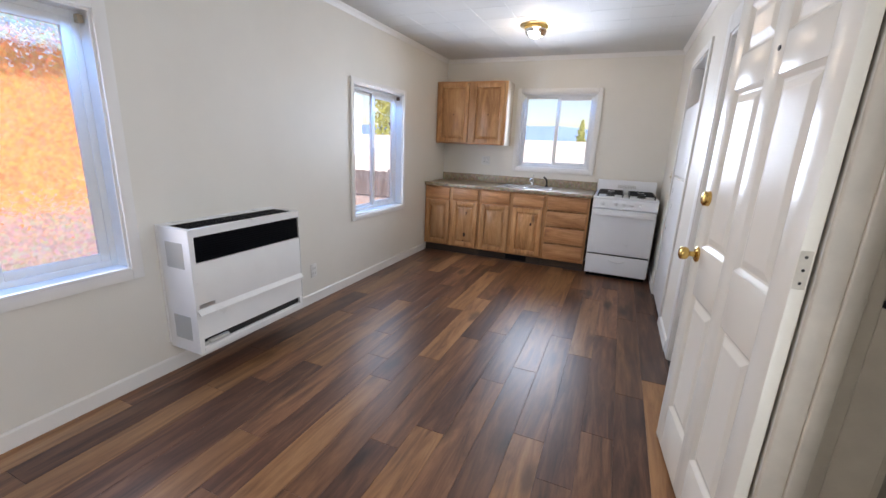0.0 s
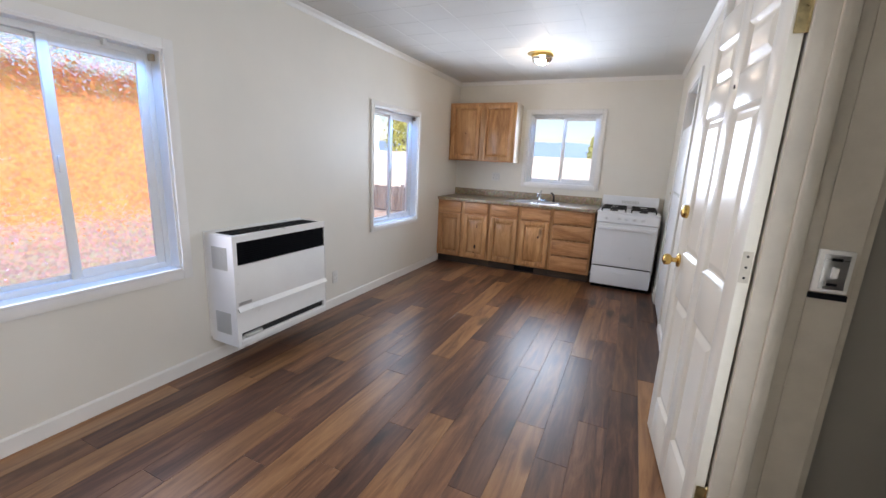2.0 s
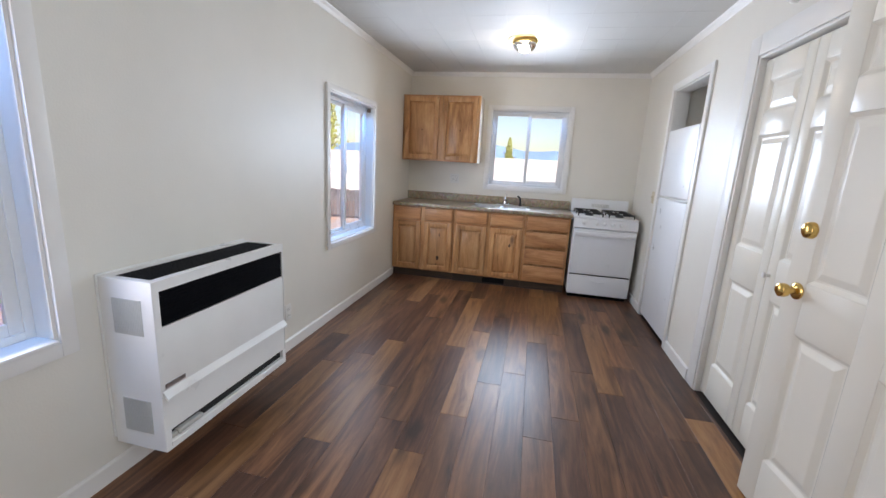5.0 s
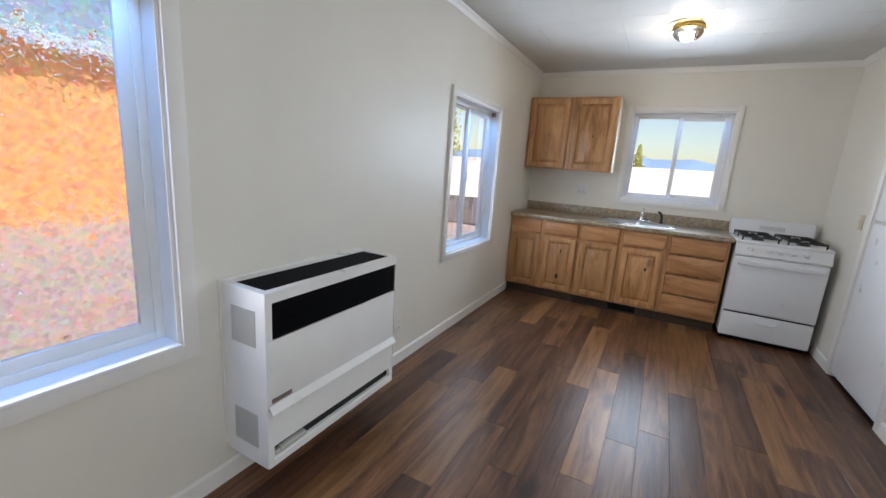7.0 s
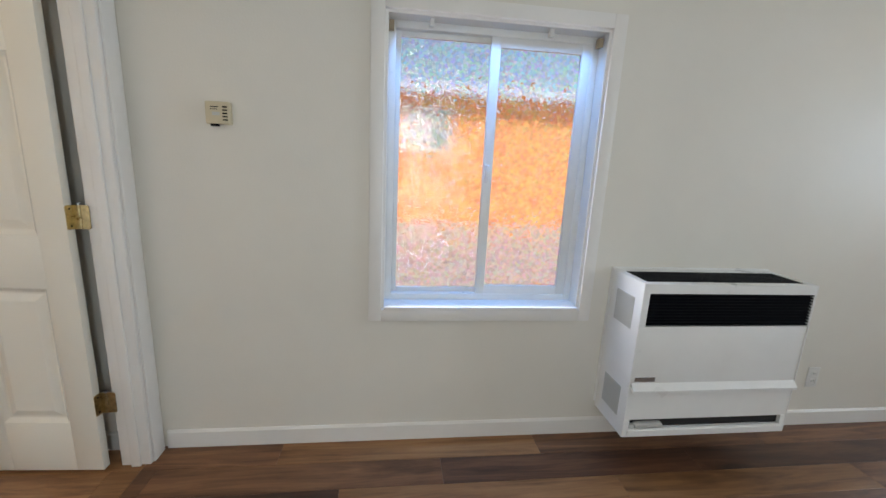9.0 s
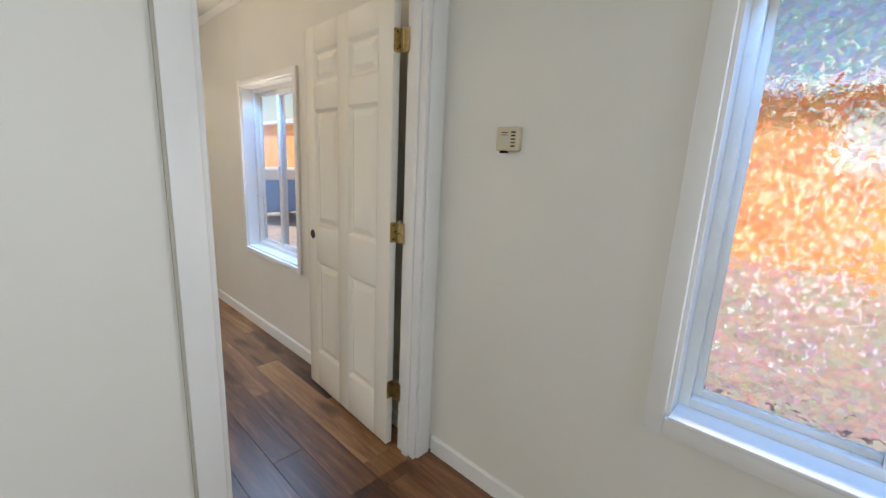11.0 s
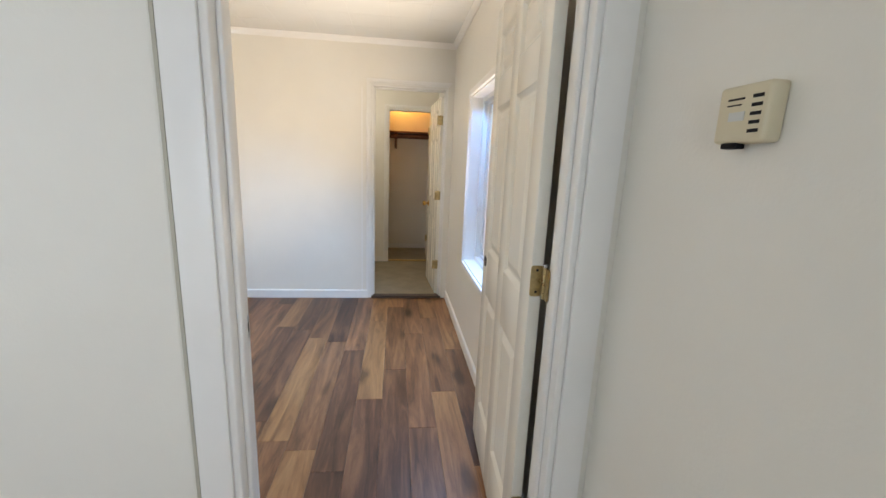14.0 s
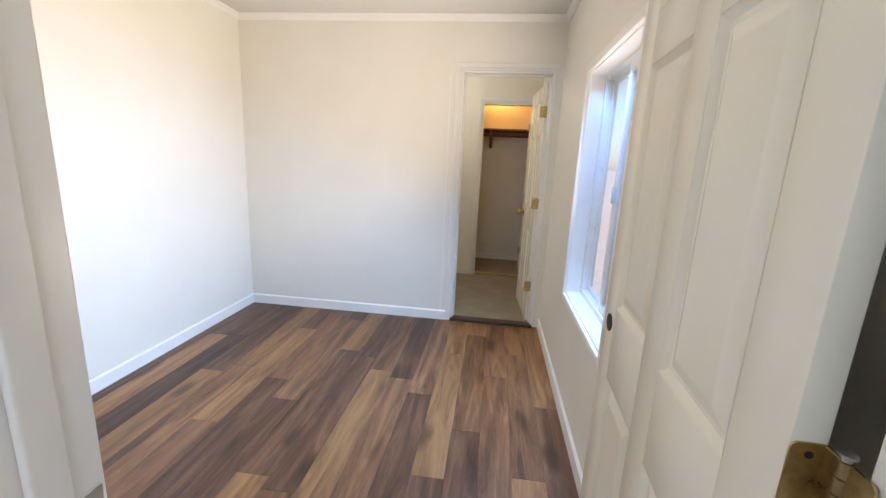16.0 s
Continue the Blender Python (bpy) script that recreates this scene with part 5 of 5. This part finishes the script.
# pale building, hills and trees beyond the kitchen window
pale = thing("storage_building", (-2.0, 17.0, -0.45), "long pale storage building", "building")
part("wall", B(-10, 0, 0, 14, 6, 2.10), surface("pale_siding", (0.88, 0.88, 0.87), 0.6, vary=0.04), pale, smooth=False)
part("roof", B(-10.02, -0.02, 2.10, 14.02, 6.3, 2.16), surface("pale_roof", (0.85, 0.86, 0.87), 0.5), pale, smooth=False)


def ridge(name, dist, height, base_angle, span, color, label, seed):
    bm = bmesh.new()
    rows = [[], []]
    for k in range(81):
        a = radians(base_angle + span * (k / 80 - 0.5))
        h = height * (0.55 + 0.45 * noise.noise((k * 0.11, seed, 0)) + 0.2 * noise.noise((k * 0.4, seed, 3)))
        rows[0].append(bm.verts.new((math.sin(a) * dist, math.cos(a) * dist, -2)))
        rows[1].append(bm.verts.new((math.sin(a) * dist * 1.15, math.cos(a) * dist * 1.15, h)))
    for k in range(80):
        bm.faces.new((rows[0][k], rows[0][k + 1], rows[1][k + 1], rows[1][k]))
    return setting(name, bm, surface(name + "_haze", color, 1.0, vary=0.15, big=0.02, fine=0.2), label, "hills")


# the haze of distance is put into the hills' blue
ridge("backdrop_hills", 300, 26, -10, 170, (0.24, 0.38, 0.60), "hazy blue hills in the distance", 2.0)


def tree(at, h, label, leaf_col, seed, conifer=False):
    """A tapered trunk with limbs, and a ragged crown of many small leaf clumps."""
    rng = random.Random(seed)
    tr = thing("tree", at, label, "tree")
    bm = bmesh.new()
    cyl(bm, (0, 0, 0), (0.05, 0.02, h * 0.95), 0.035 * h, 0.006 * h, 10)
    for k in range(9):
        z = h * (0.25 + 0.07 * k)
        a = rng.uniform(0, 6.28)
        r = h * 0.22 * (1 - 0.6 * k / 9)
        cyl(bm, (0, 0, z), (math.cos(a) * r, math.sin(a) * r, z + (0.02 if conifer else 0.12) * h), 0.010 * h, 0.003 * h, 6)
    part("trunk", bm, surface("bark", (0.10, 0.07, 0.05), 0.9, vary=0.3), tr)
    vs, fs = [], []
    for k in range(2600):
        u = rng.random()
        z = h * (0.14 + 0.86 * u)
        rad = h * (0.22 * (1 - u) ** 0.8 + 0.015) if conifer else h * 0.30 * math.sin(math.pi * min(1, 0.12 + 0.85 * u)) ** 0.7
        rad *= 0.6 + 0.55 * noise.noise((u * 7, k % 7, seed))
        a = rng.uniform(0, 6.28)
        r = rad * math.sqrt(rng.random())
        c = Vector((math.cos(a) * r, math.sin(a) * r, z))
        s = h * rng.uniform(0.012, 0.026)
        q = Euler((rng.uniform(0, 6), rng.uniform(0, 6), rng.uniform(0, 6))).to_matrix()
        b0 = len(vs)
        vs += [c + q @ Vector(p) * s for p in ((-1, 0, 0), (0, -0.55, 0.1), (1, 0, 0), (0, 0.55, 0.1))]
        fs.append((b0, b0 + 1, b0 + 2, b0 + 3))
    me = bpy.data.meshes.new("crown")
    me.from_pydata(vs, [], fs)
    me.materials.append(surface("leaves", leaf_col, 0.7, vary=0.4, big=1.5))
    cr = new("crown", me)
    cr.parent = tr
    tagged(cr, "", "", "", "stuff")
    return tr


tree((0.0, 25.5, -0.45), 3.5, "yellow-green conifer beyond the storage building", (0.46, 0.48, 0.16), 5, True)
tree((-10.5, 22.0, -0.45), 6.0, "yellow-green broadleaf tree beyond the yard", (0.44, 0.46, 0.14), 8)

# ---- floor planks ----
PL = 1.21


def plank_mesh(length, width, k, cache={}):
    key = (round(length, 3), round(width, 3), k)
    if key not in cache:
        bm = bmesh.new()
        e = 0.0012
        hx, hy = width / 2 - 0.0004, length / 2 - 0.0004
        lo = [bm.verts.new((x, y, -0.004)) for x, y in ((-hx, -hy), (hx, -hy), (hx, hy), (-hx, hy))]
        m = [bm.verts.new((x, y, -0.0009)) for x, y in ((-hx, -hy), (hx, -hy), (hx, hy), (-hx, hy))]
        hi = [bm.verts.new((x, y, 0.0)) for x, y in ((-hx + e, -hy + e), (hx - e, -hy + e), (hx - e, hy - e), (-hx + e, hy - e))]
        bm.faces.new(hi)
        for a, b in ((lo, m), (m, hi)):
            for q in range(4):
                bm.faces.new((a[q], a[(q + 1) % 4], b[(q + 1) % 4], b[q]))
        cache[key] = mesh_of("plank", bm, PLANK[k])
    return cache[key]


def lay_planks(parent, x0, x1, y0, y1, pitch, starts, light, seed):
    """Rows of planks along y; starts: a joint's y for some rows; light: (row, joint index) of tan boards."""
    rng = random.Random(seed)
    row = 0
    x = x0
    while x < x1 - 0.004:
        w = min(pitch - (0.004 if row == 0 else 0.0), x1 - x)
        first = starts.get(row, y0 + rng.uniform(0, PL))
        n = math.ceil((first - y0) / PL)
        a = first - n * PL
        j = -n
        while a < y1 - 0.004:
            b = a + PL
            c0, c1 = max(a, y0), min(b, y1)
            if c1 - c0 > 0.01:
                kind = light.get((row, j), rng.choices((0, 1, 2), (0.42, 0.44, 0.14))[0])
                ob = new("plank", plank_mesh(c1 - c0, w, kind))
                ob.location = (x + w / 2, (c0 + c1) / 2, 0.0)
                ob.parent = parent
            a, j = b, j + 1
        x += w
        row += 1


lay_planks(floor, 0.0, RX, PY - 0.02, KY, 0.1535,
           {1: 3.219, 3: 4.17, 4: 2.03, 5: 2.606, 7: 2.083, 8: 2.43, 9: 1.62, 10: 1.80, 11: 3.57, 12: 2.58, 13: 1.965, 14: 2.94, 15: 3.345, 16: 2.575, 17: 2.807},
           {(1, 0): 2, (1, -1): 0, (3, 0): 2, (3, -1): 0, (3, -2): 1, (4, 0): 2, (4, -1): 0, (4, 1): 0, (5, 0): 0, (5, -1): 1, (5, 1): 1, (6, 0): 1, (7, -1): 2, (7, 0): 0, (8, 0): 2, (8, -1): 1, (8, 1): 1,
            (9, -1): 0, (9, 0): 1, (9, 1): 0, (10, -1): 2, (10, 0): 0, (10, 1): 1, (11, 0): 2, (11, -1): 0, (11, -2): 1, (12, 0): 1, (12, -1): 0, (13, -1): 2, (13, 0): 1, (13, 1): 0,
            (14, 0): 2, (14, -1): 0, (14, -2): 1, (15, -1): 0, (15, 0): 1, (15, -2): 1, (16, -1): 0, (16, 0): 1, (17, -1): 2, (17, 0): 0}, 11)
lay_planks(floor_bed, 0.0, BX, FY, PY - 0.02, 0.1505,
           {0: -2.372, 1: -1.80, 2: -2.665, 3: -3.29, 4: -2.946, 5: -2.377, 7: -2.60, 9: -1.618, 12: -3.12, 13: -2.47, 14: -2.38, 16: -2.87},
           {(0, -1): 2, (0, 0): 1, (1, 0): 2, (1, -1): 1, (2, 0): 1, (2, -1): 1, (3, 0): 1, (3, -1): 2, (4, 0): 2, (4, 1): 0, (5, 0): 0, (5, -1): 1, (6, 0): 1, (7, 0): 2, (7, -1): 1, (8, 0): 0,
            (9, 0): 2, (9, -1): 0, (10, 0): 1, (12, 0): 2, (12, -1): 0, (12, 1): 1, (13, -1): 2, (13, 0): 1, (14, 0): 2, (14, -1): 0, (15, 0): 0, (16, 0): 2, (16, -1): 0}, 5)
